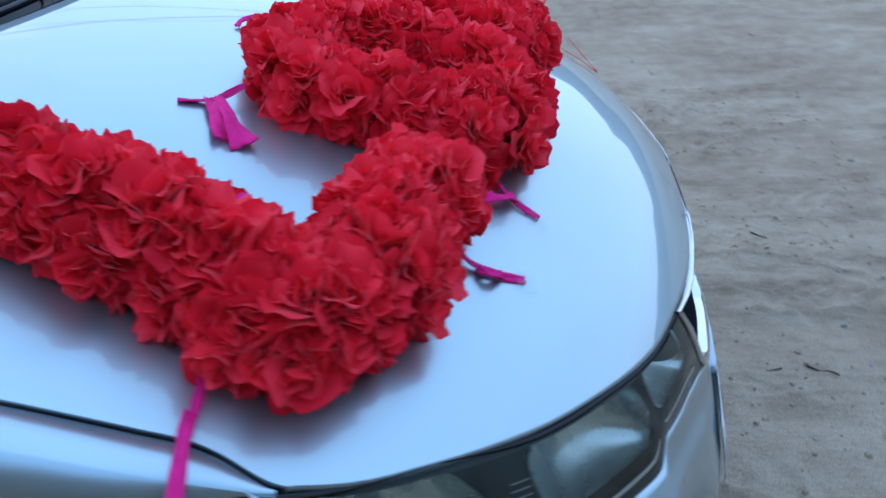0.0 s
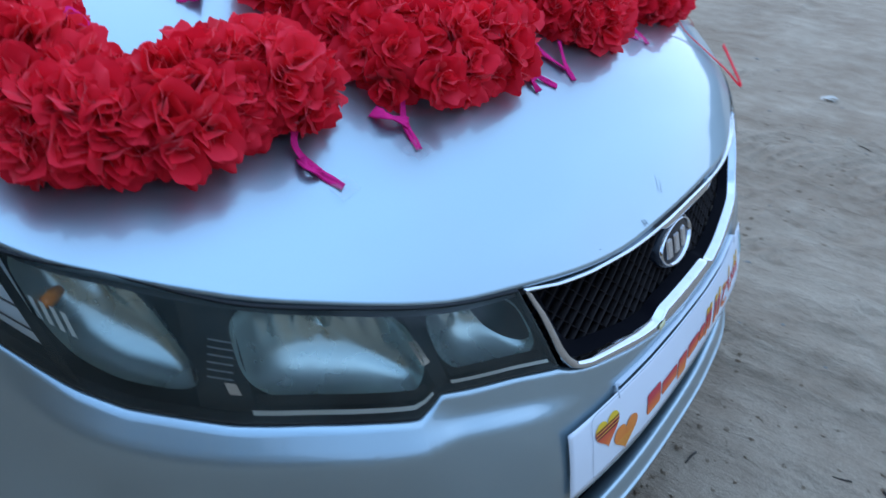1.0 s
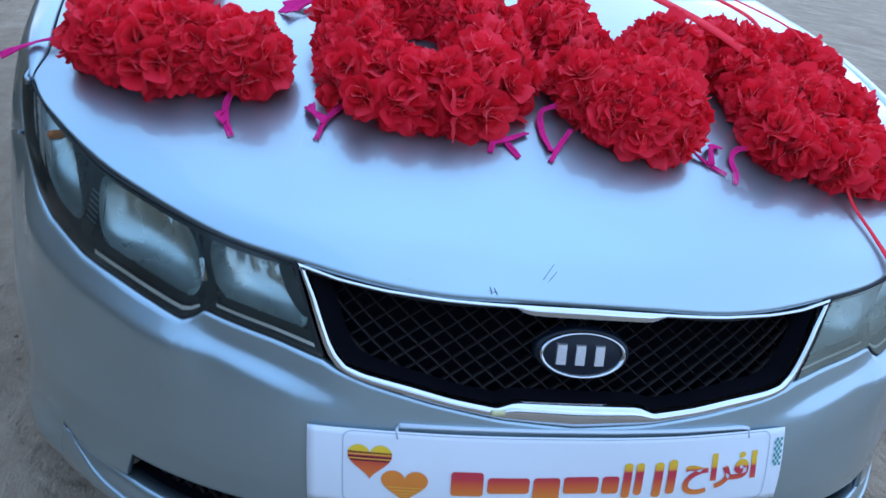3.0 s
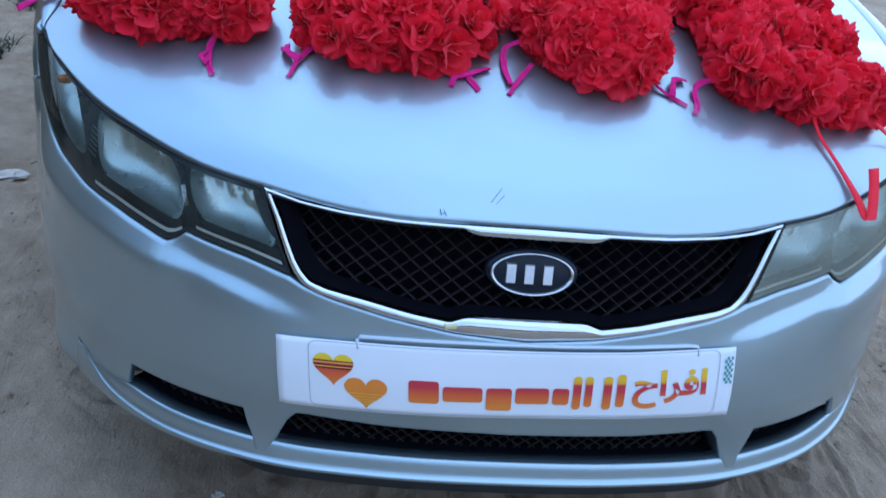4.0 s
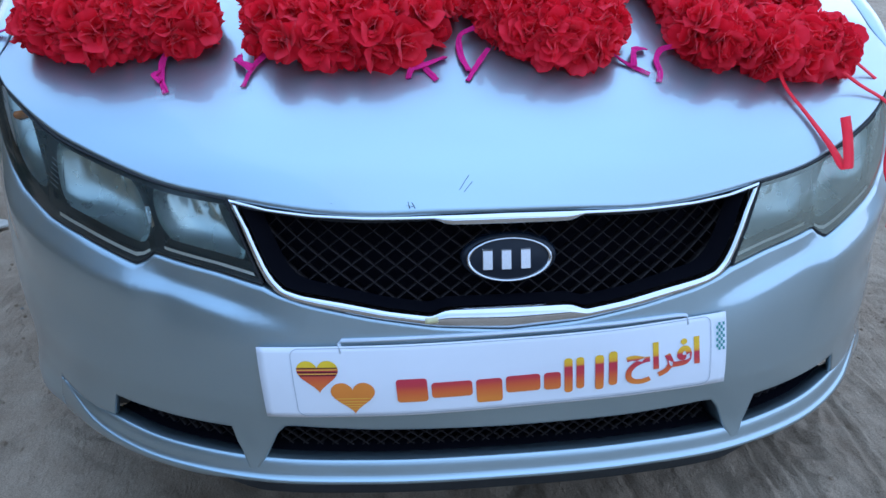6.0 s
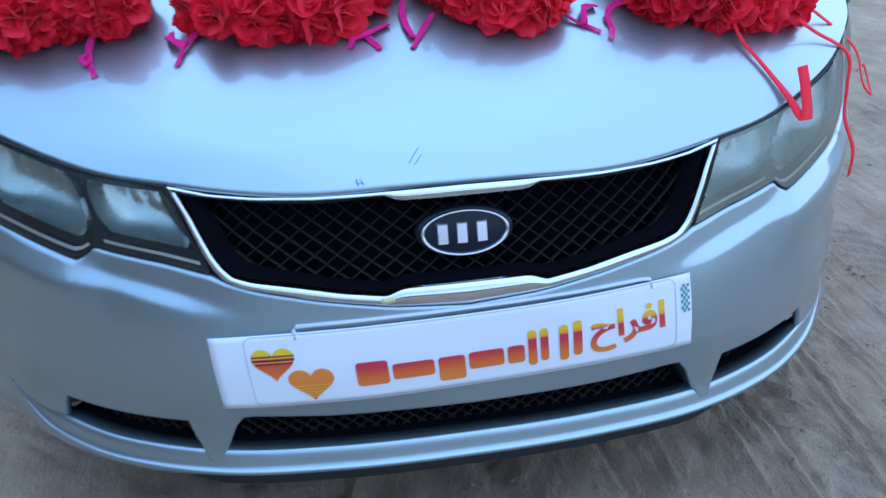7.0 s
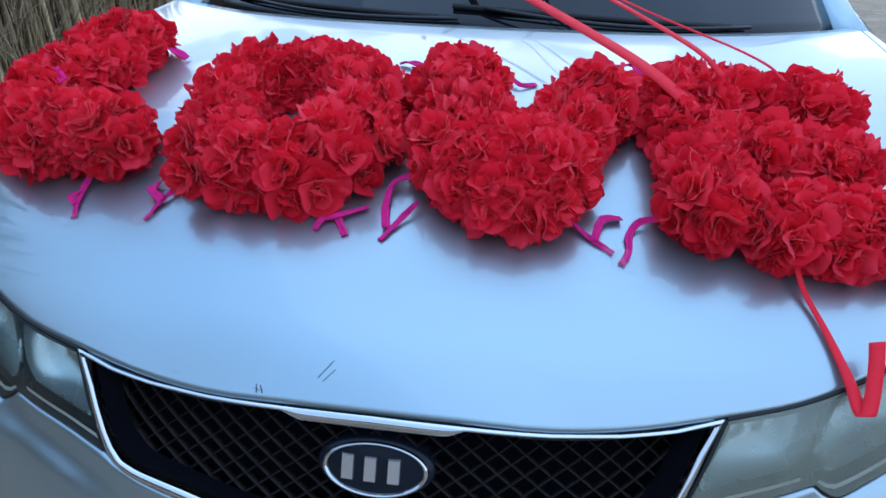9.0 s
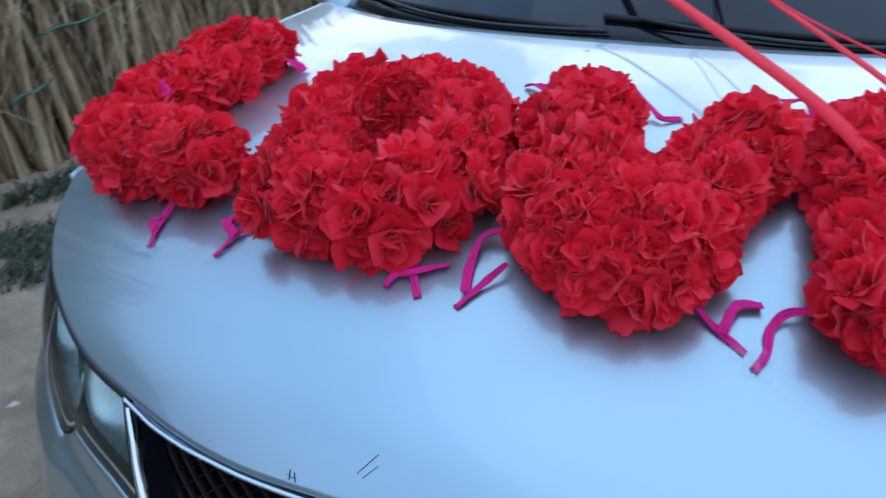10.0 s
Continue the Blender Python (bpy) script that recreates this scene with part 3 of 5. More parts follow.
# the side seam leaves the lamp, bends in and runs back
HOOD_SIDE = spline([(0.385, 0.765), (0.405, 0.7665), (0.42, 0.7635), (0.435, 0.7595), (0.46, 0.7575), (0.49, 0.761), (0.536, 0.7655), (0.577, 0.7685), (0.66, 0.772), (0.80, 0.774), (1.2, 0.774)])


def shoulder(s, side):
    """The fender's top, from the hood seam out to where the flank turns down."""
    outer = shell(s, EDGE_Z(s) - 0.002, 0, side)
    xin = min(HOOD_SIDE(max(0.385, outer.y)) + 0.0036, abs(outer.x))
    inner = Vector((side * xin, outer.y, hood_z(xin, outer.y) - 0.001))
    rise = 0.004 * min(1.0, (abs(outer.x) - xin) / 0.03)
    edge = [inner + Vector((0, 0, -0.012)), inner + Vector((side * 0.0008, 0, -0.002))]
    return edge + [inner.lerp(outer, k / 6) + Vector((0, 0, rise * math.sin(math.pi * k / 6))) for k in range(6)]


for side in (1, -1):
    bm = bmesh.new()
    cols, under = [], []
    for i in range(13):
        s = 0.985 + (LAMP_END - 0.985) * i / 12
        a, b = EDGE_Z(s) - 0.002, LAMP_TOP(s) + 0.003
        cols.append(shoulder(s, side) + [shell(s, a + (b - a) * (1 - math.cos(math.pi / 2 * j / 8)), 0, side) for j in range(9)])
        s = 0.99 + (LAMP_END - 0.99) * i / 12
        a, b = SKIN_TOP(s) - 0.003, max(bottom_z(s), seam_z(s) + 0.002)
        under.append([shell(s, a + (b - a) * j / 28, 0, side) for j in range(29)])
    grid(bm, cols)
    grid(bm, under)
    cols = []
    n = 60
    z_up, z_low = LAMP_TOP(LAMP_END) + 0.003, SKIN_TOP(LAMP_END) - 0.003
    for i in range(n + 1):
        s = LAMP_END + (1.8765 - LAMP_END) * i / n
        t, low = EDGE_Z(s) - 0.002, bottom_z(s)
        if s < 1.206:
            low = max(low, seam_z(s) + 0.002)
        cols.append(shoulder(s, side) + [shell(s, t + (z_up - t) * (1 - math.cos(math.pi / 2 * j / 8)), 0, side) for j in range(9)] + [shell(s, z_low + (low - z_low) * j / 28, 0, side) for j in range(29)])
    grid(bm, cols)
    tidy(bm)
    thicken(part("fender", bm, PAINT, car), 0.01)
    flank("front_door", 1.880, 2.93, 0.05, lambda s: EDGE_Z(s), side)
    flank("rear_door", 2.936, 3.80, 0.05, lambda s: EDGE_Z(s), side)
    flank("rear_quarter", 3.806, TAIL - 0.55, 0.03, lambda s: EDGE_Z(s), side)
bm, cols = bmesh.new(), []
for i in range(61):
    s = TAIL - 0.546 + 1.092 * i / 60
    q, sd = (s, 1) if s <= TAIL else (2 * TAIL - s, -1)
    cols.append([shell(q, EDGE_Z(q) + (0.24 - EDGE_Z(q)) * j / 16, 0, sd) for j in range(17)])
grid(bm, cols)
tidy(bm)
thicken(part("rear_bumper", bm, PAINT, car), 0.012)

# hood
HOOD_FRONT = spline([(-0.1, 0.0025), (0, 0.0), (0.1, 0.0025), (0.19, 0.009), (0.266, 0.023), (0.375, 0.056), (0.48, 0.098), (0.566, 0.152), (0.646, 0.22), (0.705, 0.29), (0.75, 0.36), (0.763, 0.39)])


def hood_back(x):
    return 0.843 + 0.45 * x * x + 0.35 * x ** 4


bm, rows = bmesh.new(), []
xs = [0.762 * math.sin(math.pi / 2 * (i / 36)) for i in range(-36, 37)]
for j in range(57):
    b = (j / 56) ** 1.4
    row = []
    for x in xs:
        y0, y1 = HOOD_FRONT(abs(x)) + 0.0025 + 0.0015 * smooth(0.40, 0.62, abs(x)), hood_back(x)
        y = y0 + (y1 - y0) * b
        px = x + math.copysign(1, x) * (HOOD_SIDE(max(0.385, y)) - 0.762) * smooth(0.60, 0.762, abs(x))
        row.append(Vector((px, y, hood_z(px, y))))
    rows.append(row)
# the lip folds down and back at the front edge
lip = [[p + Vector((0, 0.0015, -0.005)) for p in rows[0]]]
lip.insert(0, [p + Vector((0, 0.006, -0.009)) for p in rows[0]])
grid(bm, lip + rows)
tidy(bm)
hood = thicken(part("hood", bm, PAINT, car, "silver hood reflecting a clouded sky"), 0.008)

# two long scratches and a chipped patch low on the hood
for a, b, w in (((-0.0515, 0.037), (-0.0665, 0.0225), 0.0009), ((-0.048, 0.030), (-0.0600, 0.0205), 0.0009), ((-0.139, 0.0135), (-0.128, 0.0115), 0.001), ((-0.137, 0.0105), (-0.124, 0.0125), 0.001), ((-0.131, 0.0155), (-0.127, 0.0095), 0.001), ((-0.136, 0.0165), (-0.134, 0.010), 0.001), ((-0.24, 0.0275), (-0.236, 0.0268), 0.001)):
    bm = bmesh.new()
    strip(bm, [on_hood(a[0] + (b[0] - a[0]) * t / 8, a[1] + (b[1] - a[1]) * t / 8, 0.0006) for t in range(9)], w, lambda i: (1, 0.3, 0))
    part("scratch", bm, BEZEL, hood, "dark scratch in the paint")

# dark inner skin behind the nose, seen through seams
bm, cols = bmesh.new(), []
for i in range(-50, 51):
    s = 1.05 * i / 50
    top = EDGE_Z(abs(s)) + 0.0
    cols.append([shell(s, top - 0.012 + (0.30 - top) * j / 14, 0.085 if abs(s) < 0.9 else 0.05) for j in range(15)])
grid(bm, cols)
tidy(bm)
part("inner_panel", bm, BLACK, car)
bm, cols = bmesh.new(), []
for i in range(-60, 61):
    x = 0.775 * i / 60
    y0 = HOOD_FRONT(min(0.763, abs(x)))
    cols.append([Vector((x, y0 + 0.004 + (hood_back(x) - y0) * j / 12, hood_z(x, y0 + 0.004 + (hood_back(x) - y0) * j / 12) - 0.016 - 0.01 * (j > 1))) for j in range(13)])
grid(bm, cols)
tidy(bm)
part("hood_lining", bm, BLACK, car)


# under-lip of black plastic
bm, cols = bmesh.new(), []
for i in range(-60, 61):
    s = 0.44 * i / 60
    k = 1 - smooth(0.36, 0.44, abs(s))
    cols.append([shell(s, z, d - LOW(z)) for z, d in ((0.284, 0.022), (0.276, 0.014), (0.270, 0.012), (0.270 - 0.014 * k, 0.013), (0.268 - 0.020 * k, 0.022), (0.266 - 0.020 * k, 0.10), (0.268 - 0.02 * k, 0.30))])
grid(bm, cols)
tidy(bm)
thicken(part("chin_spoiler", bm, RUBBER, car, "black plastic lip under the bumper"), 0.004)

# ---- grille ----
grille = new("grille")
grille.parent = car
grille["label"] = "black diamond mesh grille in a chrome surround"
G_OUT = [(0.0, 0.533), (0.1, 0.5395), (0.2, 0.5545), (0.27, 0.5675), (0.305, 0.5755), (0.325, 0.5845), (0.340, 0.599), (0.350, 0.614), (0.378, 0.668), (0.401, 0.704)]
G_IN = [(0.0, 0.562), (0.08, 0.5625), (0.09, 0.5615), (0.110, 0.5545), (0.17, 0.5625), (0.228, 0.573), (0.287, 0.582), (0.312, 0.5885), (0.327, 0.601), (0.3385, 0.616), (0.3675, 0.667), (0.387, 0.695)]


def on_path(points, f):
    d = [0.0]
    for p, q in zip(points, points[1:]):
        d.append(d[-1] + math.hypot(q[0] - p[0], q[1] - p[1]))
    f *= d[-1]
    return float(np.interp(f, d, [p[0] for p in points])), float(np.interp(f, d, [p[1] for p in points]))


def chrome_band(name, outer, inner, count, proud=0.003):
    bm, cols = bmesh.new(), []
    for side in (1, -1):
        cols = []
        for i in range(count + 1):
            (sa, za), (sb, zb) = on_path(outer, i / count), on_path(inner, i / count)
            row = []
            for k, lift in ((0, 0.0), (0.12, proud), (0.5, proud * 1.4), (0.88, proud), (1, 0.0), (1.0, -0.02)):
                row.append(shell(sa + (sb - sa) * k, za + (zb - za) * k, -lift, side))
            cols.append(row)
        grid(bm, cols)
    tidy(bm)
    return part(name, bm, CHROME, grille, "polished chrome surround")


chrome_band("surround", G_OUT, G_IN, 90)
T_OUT = [(0.0, 0.6922), (0.1, 0.6912), (0.2, 0.6892), (0.272, 0.6903), (0.34, 0.6945), (0.400, 0.7025)]
T_IN = [(0.0, 0.6785), (0.078, 0.6785), (0.088, 0.6800), (0.104, 0.6870), (0.2, 0.6855), (0.272, 0.687), (0.34, 0.6915), (0.392, 0.6980)]
chrome_band("top_strip", T_OUT, T_IN, 60, 0.002)


def g_low(s):
    return float(np.interp(s, [p[0] for p in G_IN], [p[1] for p in G_IN]))


# scrap of yellowed tape left on the surround
bm = bmesh.new()
grid(bm, [[shell(-0.118 + 0.018 * i / 4, 0.546 + 0.0085 * j / 2 + 0.002 * i / 4, -0.0062) for i in range(5)] for j in range(3)])
thicken(part("tape_scrap", bm, YELLOWED, grille, "yellowed scrap of old tape"), 0.0006)


# diamond mesh: crossing bars, each cut to the opening
def g_inside(x, z):
    a = abs(x)
    return a < 0.385 and z > g_low(a) - 0.004 and z < float(np.interp(a, [p[0] for p in T_IN], [p[1] for p in T_IN])) + 0.004


def mesh_bars(parent, inside, x_range, z_range, pitch, slope, deep, mat, width=0.0022):
    for sign in (1, -1):
        k0 = int((x_range[0] - (z_range[1] - z_range[0]) / slope) / pitch) - 1
        k1 = int((x_range[1] + (z_range[1] - z_range[0]) / slope) / pitch) + 1
        for k in range(k0, k1 + 1):
            run = []
            for i in range(61):
                z = z_range[0] + (z_range[1] - z_range[0]) * i / 60
                x = k * pitch + sign * (z - z_range[0]) / slope
                if inside(x, z):
                    run.append((x, z))
            if len(run) < 3:
                continue
            run = run[::3] + [run[-1]]
            bm, rows = bmesh.new(), []
            for x, z in run:
                rows.append([shell(x - width * 0.7, z, deep), shell(x, z, deep - 0.002), shell(x + width * 0.7, z, deep), shell(x + width * 0.5, z, deep + 0.008), shell(x - width * 0.5, z, deep + 0.008)])
            grid(bm, rows, close=True)
            tidy(bm, 0.00005)
            part("mesh_bar", bm, mat, parent)


mesh_bars(grille, g_inside, (-0.39, 0.39), (0.54, 0.705), 0.0315, 0.76, 0.030, MESHBAR, 0.0013)
# sheet behind the mesh, its near-black standing in for unlit depth
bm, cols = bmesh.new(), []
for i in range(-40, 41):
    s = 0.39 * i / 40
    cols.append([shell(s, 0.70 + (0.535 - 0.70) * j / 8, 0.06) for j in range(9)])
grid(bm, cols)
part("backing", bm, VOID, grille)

# solid margin round the mesh, painted near-black where the mesh lies unlit
bm = bmesh.new()
for side in (1, -1):
    cols = []
    for i in range(61):
        (sa, za), (sb, zb) = on_path(G_IN, i / 60), on_path([(0.0, 0.569), (0.085, 0.569), (0.113, 0.562), (0.17, 0.570), (0.225, 0.581), (0.28, 0.592), (0.30, 0.60), (0.311, 0.611), (0.322, 0.627), (0.346, 0.668), (0.362, 0.692)], i / 60)
        cols.append([shell(sa, za, 0.010, side), shell((sa + sb) / 2, (za + zb) / 2, 0.015, side), shell(sb, zb, 0.026, side)])
    grid(bm, cols)
tidy(bm)
part("mesh_border", bm, MESHBLACK, grille)

# oval badge, its marks plain bars
badge = new("badge")
badge.parent = grille
badge["label"] = "oval chrome-rimmed badge with plain bright bars"
BX, BZ, BW, BH = 0.003, 0.6225, 0.0605, 0.0295
base_y = 0.0075


def badge_point(a, r, lift):
    x, z = BX + BW * r * math.cos(a), BZ + BH * r * math.sin(a)
    return Vector((x, base_y - lift + (z - BZ) * 0.30 + 0.6 * x * x, z))


bm = bmesh.new()
rows = [[badge_point(2 * math.pi * k / 64, r, l) for k in range(64)] for r, l in ((1.12, -0.02), (1.12, 0.0), (1.06, 0.004), (0.9, 0.004), (0.6, 0.0055), (0.3, 0.006), (0.02, 0.006))]
grid(bm, rows, close=True)
tidy(bm)
part("enamel", bm, EMBLEM_DARK, badge)
bm = bmesh.new()
rows = [[badge_point(2 * math.pi * k / 64, r, l) for k in range(64)] for r, l in ((1.0, 0.003), (1.0, 0.007), (0.965, 0.0088), (0.92, 0.0075), (0.905, 0.004))]
grid(bm, rows, close=True)
tidy(bm)
part("rim", bm, CHROME, badge)
for bx, lean, w in ((-0.028, 0.0, 0.0075), (-0.002, 0.0, 0.0075), (0.025, 0.0, 0.0075)):
    bm, cols = bmesh.new(), []
    for x in (bx - w, bx - w + 0.001, bx + w - 0.001, bx + w):
        col = []
        for z in (-0.0135, -0.0125, 0.0125, 0.0135):
            edge = x in (bx - w, bx + w) or abs(z) > 0.013
            col.append(Vector((x + lean * z, base_y - (0.005 if edge else 0.0085) + z * 0.30 + 0.6 * x * x, BZ + z)))
        cols.append(col)
    grid(bm, cols)
    tidy(bm)
    part("bar", bm, LETTERING, badge, soft=False)

# ---- lower intakes ----
for name, s0, s1, pitch in (("lower_grille", -0.335, 0.335, 0.023), ("side_intake", 0.390, 0.608, 0.022), ("side_intake", -0.608, -0.390, 0.022)):
    intake = new(name)
    intake.parent = car
    # back and floor of the opening, shade painted in as near-black
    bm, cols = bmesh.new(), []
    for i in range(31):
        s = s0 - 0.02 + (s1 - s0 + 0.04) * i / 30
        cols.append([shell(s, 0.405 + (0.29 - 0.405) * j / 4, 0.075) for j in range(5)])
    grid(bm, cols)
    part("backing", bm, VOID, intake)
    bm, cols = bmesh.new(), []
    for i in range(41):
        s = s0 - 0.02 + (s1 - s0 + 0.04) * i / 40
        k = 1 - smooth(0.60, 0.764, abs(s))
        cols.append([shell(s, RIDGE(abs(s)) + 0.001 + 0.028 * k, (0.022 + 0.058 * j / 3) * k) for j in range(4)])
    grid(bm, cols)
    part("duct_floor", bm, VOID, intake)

    def in_slot(x, z, s0=s0, s1=s1):
        return s0 - 0.006 < x < s1 + 0.006 and RIDGE(abs(x)) + 0.015 < z < INTAKE_TOP(abs(x)) + 0.012
    mesh_bars(intake, in_slot, (s0, s1), (0.298, 0.402), pitch, 0.66, 0.046, MESHBAR, 0.0014)
# ---- headlights ----
def lamp_bottom(s):
    return SKIN_TOP(s) + 0.003


def lamp_top(s):
    return (EDGE_Z(s) - 0.0045 - 0.002 * smooth(0.55, 0.8, s)) if s < 0.985 else LAMP_TOP(s)


def lamp_inner(z):
    """Inner end of the lamp beside the grille's surround."""
    return 0.346 + (z - 0.592) * 0.55


def headlight(side):
    lamp = new("headlight")
    lamp.parent = car
    lamp["label"] = "weathered clear headlight with chrome reflectors behind the lens"

    def at(s, z, deep):
        return shell(s, z, deep, side)

    def span(f, g):
        """s and z of a place in the lamp: f 0..1 from grille to tail, g 0..1 from lower to upper edge."""
        s = 0.352 + (LAMP_END - 0.352) * f
        for _ in range(4):
            lo, hi = lamp_bottom(s), lamp_top(s)
            z = lo + (hi - lo) * g
            s = lamp_inner(z) + (LAMP_END - lamp_inner(z)) * f
        return s, z

    def patch(name, f0, f1, g0, g1, depth, mat, nf=24, ng=10, label="", parent=lamp, slant=0.0):
        bm, cols = bmesh.new(), []
        for i in range(nf + 1):
            f = f0 + (f1 - f0) * i / nf
            cols.append([at(*span(f + slant * (g0 + (g1 - g0) * j / ng), g0 + (g1 - g0) * j / ng), depth(f, g0 + (g1 - g0) * j / ng)) for j in range(ng + 1)])
        grid(bm, cols)
        tidy(bm, 0.00005)
        return part(name, bm, mat, parent, label)

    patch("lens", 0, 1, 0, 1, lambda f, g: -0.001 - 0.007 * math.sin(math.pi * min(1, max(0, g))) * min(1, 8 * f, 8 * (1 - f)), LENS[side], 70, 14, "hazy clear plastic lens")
    patch("housing", 0, 1, 0, 1, lambda f, g: 0.004 + 0.075 * min(1, 7 * min(f + 0.01, g + 0.01, 1.01 - f, 1.01 - g)), BEZEL, 60, 14)

    def bowl(name, f0, f1, g0, g1, deep, waves, slant=0.0):
        bm, rings = bmesh.new(), []
        for i in range(17):
            r = math.sin(math.pi / 2 * (1 - i / 16)) if i < 16 else 0.004
            ring = []
            for j in range(72):
                a = 2 * math.pi * j / 72
                u = r * math.copysign(abs(math.cos(a)) ** 0.62, math.cos(a))
                v = r * math.copysign(abs(math.sin(a)) ** 0.62, math.sin(a))
                k = 1 - r ** 2.4
                facet = 0.0048 * math.sin(u * waves) * k * smooth(-0.25, 0.25, v)
                ring.append(at(*span((f0 + f1) / 2 + (f1 - f0) / 2 * u + slant * v / 2, (g0 + g1) / 2 + (g1 - g0) / 2 * v), 0.012 + deep * k ** 0.7 + facet))
            rings.append(ring)
        grid(bm, rings, close=True)
        tidy(bm, 0.00005)
        return part(name, bm, REFLECTOR, lamp, "chrome bowl with upright flutes")

    bowl("inner_bowl", 0.010, 0.216, 0.12, 0.99, 0.042, 16)
    patch("bowl_sill", 0.015, 0.210, 0.10, 0.20, lambda f, g: 0.011, BEZEL, 10, 4, "black sill under the bowl")
    bowl("main_bowl", 0.246, 0.548, 0.12, 0.99, 0.048, 26)
    patch("bowl_sill", 0.262, 0.535, 0.10, 0.20, lambda f, g: 0.0105, BEZEL, 12, 5)
    patch("tile", 0.549, 0.566, 0.20, 0.30, lambda f, g: 0.008, CHROME, 2, 2, slant=0.03)
    patch("tile", 0.224, 0.240, 0.36, 0.62, lambda f, g: 0.006 + 0.02 * g, CHROME, 2, 4, slant=0.03)
    patch("divider", 0.216, 0.246, 0.03, 0.98, lambda f, g: 0.008 + 0.02 * g, BEZEL, 4, 8)
    patch("divider", 0.542, 0.622, 0.03, 0.98, lambda f, g: 0.012 + 0.012 * g, BEZEL, 6, 8)
    for k in range(6):
        patch("rib", 0.578, 0.615, 0.30 + 0.06 * k, 0.312 + 0.06 * k, lambda f, g: 0.0085 + 0.012 * g, DIM, 6, 1, slant=-0.05)
    bowl("signal_bowl", 0.632, 0.845, 0.14, 0.985, 0.040, 9, 0.085)
    c, front = at(*span(0.820, 0.53), 0.040), at(*span(0.820, 0.53), 0.014)
    bm = bmesh.new()
    tube(bm, [c, c.lerp(front, 0.5), c.lerp(front, 0.9), front], lambda t: (0.006, 0.007, 0.006, 0.002)[min(3, round(t * 3))], 14)
    part("signal_bulb", bm, SIGNAL, lamp, "amber turn signal bulb")
    for k in range(4):
        patch("flute", 0.756 + 0.015 * k, 0.764 + 0.015 * k, 0.36 + 0.01 * k, 0.54 + 0.01 * k, lambda f, g: 0.013, TRIM, 2, 4, "bright flute beside the signal bulb", slant=0.06)
    patch("divider", 0.783, 0.808, 0.0, 1.0, lambda f, g: 0.006, BEZEL, 3, 8, slant=0.105)
    patch("side_reflector", 0.808, 0.925, 0.12, 0.92, lambda f, g: 0.014, SHELL_GREY, 10, 8, "pale grey ribbed side marker", slant=0.085)
    for k in range(4):
        patch("rib", 0.808, 0.925, 0.25 + 0.17 * k, 0.275 + 0.17 * k, lambda f, g: 0.009, BEZEL, 6, 1, slant=0.085)
    # bright trim along the lower edge of the two bowls
    patch("trim", 0.012, 0.215, 0.055, 0.100, lambda f, g: 0.0045, TRIM, 12, 1)
    patch("trim", 0.255, 0.545, 0.045, 0.090, lambda f, g: 0.0045, TRIM, 14, 1)
    # black seal round the lens
    bm = bmesh.new()
    for g, sg in ((0.0, -1), (1.0, 1)):
        cols = []
        for i in range(71):
            s, z = span(i / 70, g)
            cols.append([at(s, z + (0.0045 if g == 0 else 0.002) * sg, 0.004), at(s, z + 0.001 * sg, 0.0005), at(s, z - 0.0015 * sg, 0.0015), at(s, z - 0.0025 * sg, 0.012)])
        grid(bm, cols)
    cols = []
    for j in range(15):
        s, z = span(0, j / 14)
        cols.append([at(s - 0.0025, z, 0.004), at(s, z, 0.0), at(s + 0.0015, z, 0.0015), at(s + 0.002, z, 0.012)])
    grid(bm, cols)
    part("seal", bm, RUBBER, lamp, "black rubber seal")
    return lamp


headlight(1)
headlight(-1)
# ---- windscreen, cabin and wheels ----
def screen_point(x, t, lift=0.0):
    """The windscreen: t 0 at the cowl, 1 at the roof."""
    y0 = hood_back(x) + 0.03
    z0 = hood_z(x, hood_back(x)) - 0.012
    top = Vector((x * 0.80, 1.72 + 0.18 * x * x, 1.475 - 0.10 * x * x))
    p = Vector((x, y0, z0)).lerp(top, t)
    return p + Vector((0, -0.55, 0.83)) * (0.03 * math.sin(math.pi * t) + lift)


bm = bmesh.new()
grid(bm, [[screen_point(-0.73 + 1.46 * i / 40, j / 20) for i in range(41)] for j in range(21)])
tidy(bm)
screen = thicken(part("windscreen", bm, GLASS_DARK, car, "dark tinted windscreen reflecting the sky"), 0.005)
bm = bmesh.new()
grid(bm, [[Vector((x, hood_back(x) - 0.02 + 0.075 * j / 4, hood_z(x, hood_back(x)) - 0.022 + 0.002 * (j == 2))) for x in [-0.78 + 1.56 * i / 40 for i in range(41)]] for j in range(5)])
tidy(bm)
part("cowl", bm, BLACK, car, "black plastic scuttle below the windscreen")
for x0, x1, t0, t1 in ((-0.05, -0.60, 0.02, 0.055), (0.52, 0.0, 0.02, 0.055)):
    wiper = new("wiper")
    wiper.parent = car
    bm = bmesh.new()
    tube(bm, [screen_point(x0 + (x1 - x0) * k / 12, t0 + (t1 - t0) * k / 12 - 0.02 * math.sin(math.pi * k / 12), 0.012) for k in range(13)], 0.0045, 6)
    part("arm", bm, BLACK, wiper)
    bm = bmesh.new()
    tube(bm, [screen_point(x0 - 0.04 + (x1 - x0) * 1.05 * k / 12, t0 + 0.010 + (t1 - t0) * k / 12, 0.006) for k in range(13)], 0.006, 6)
    part("blade", bm, RUBBER, wiper)

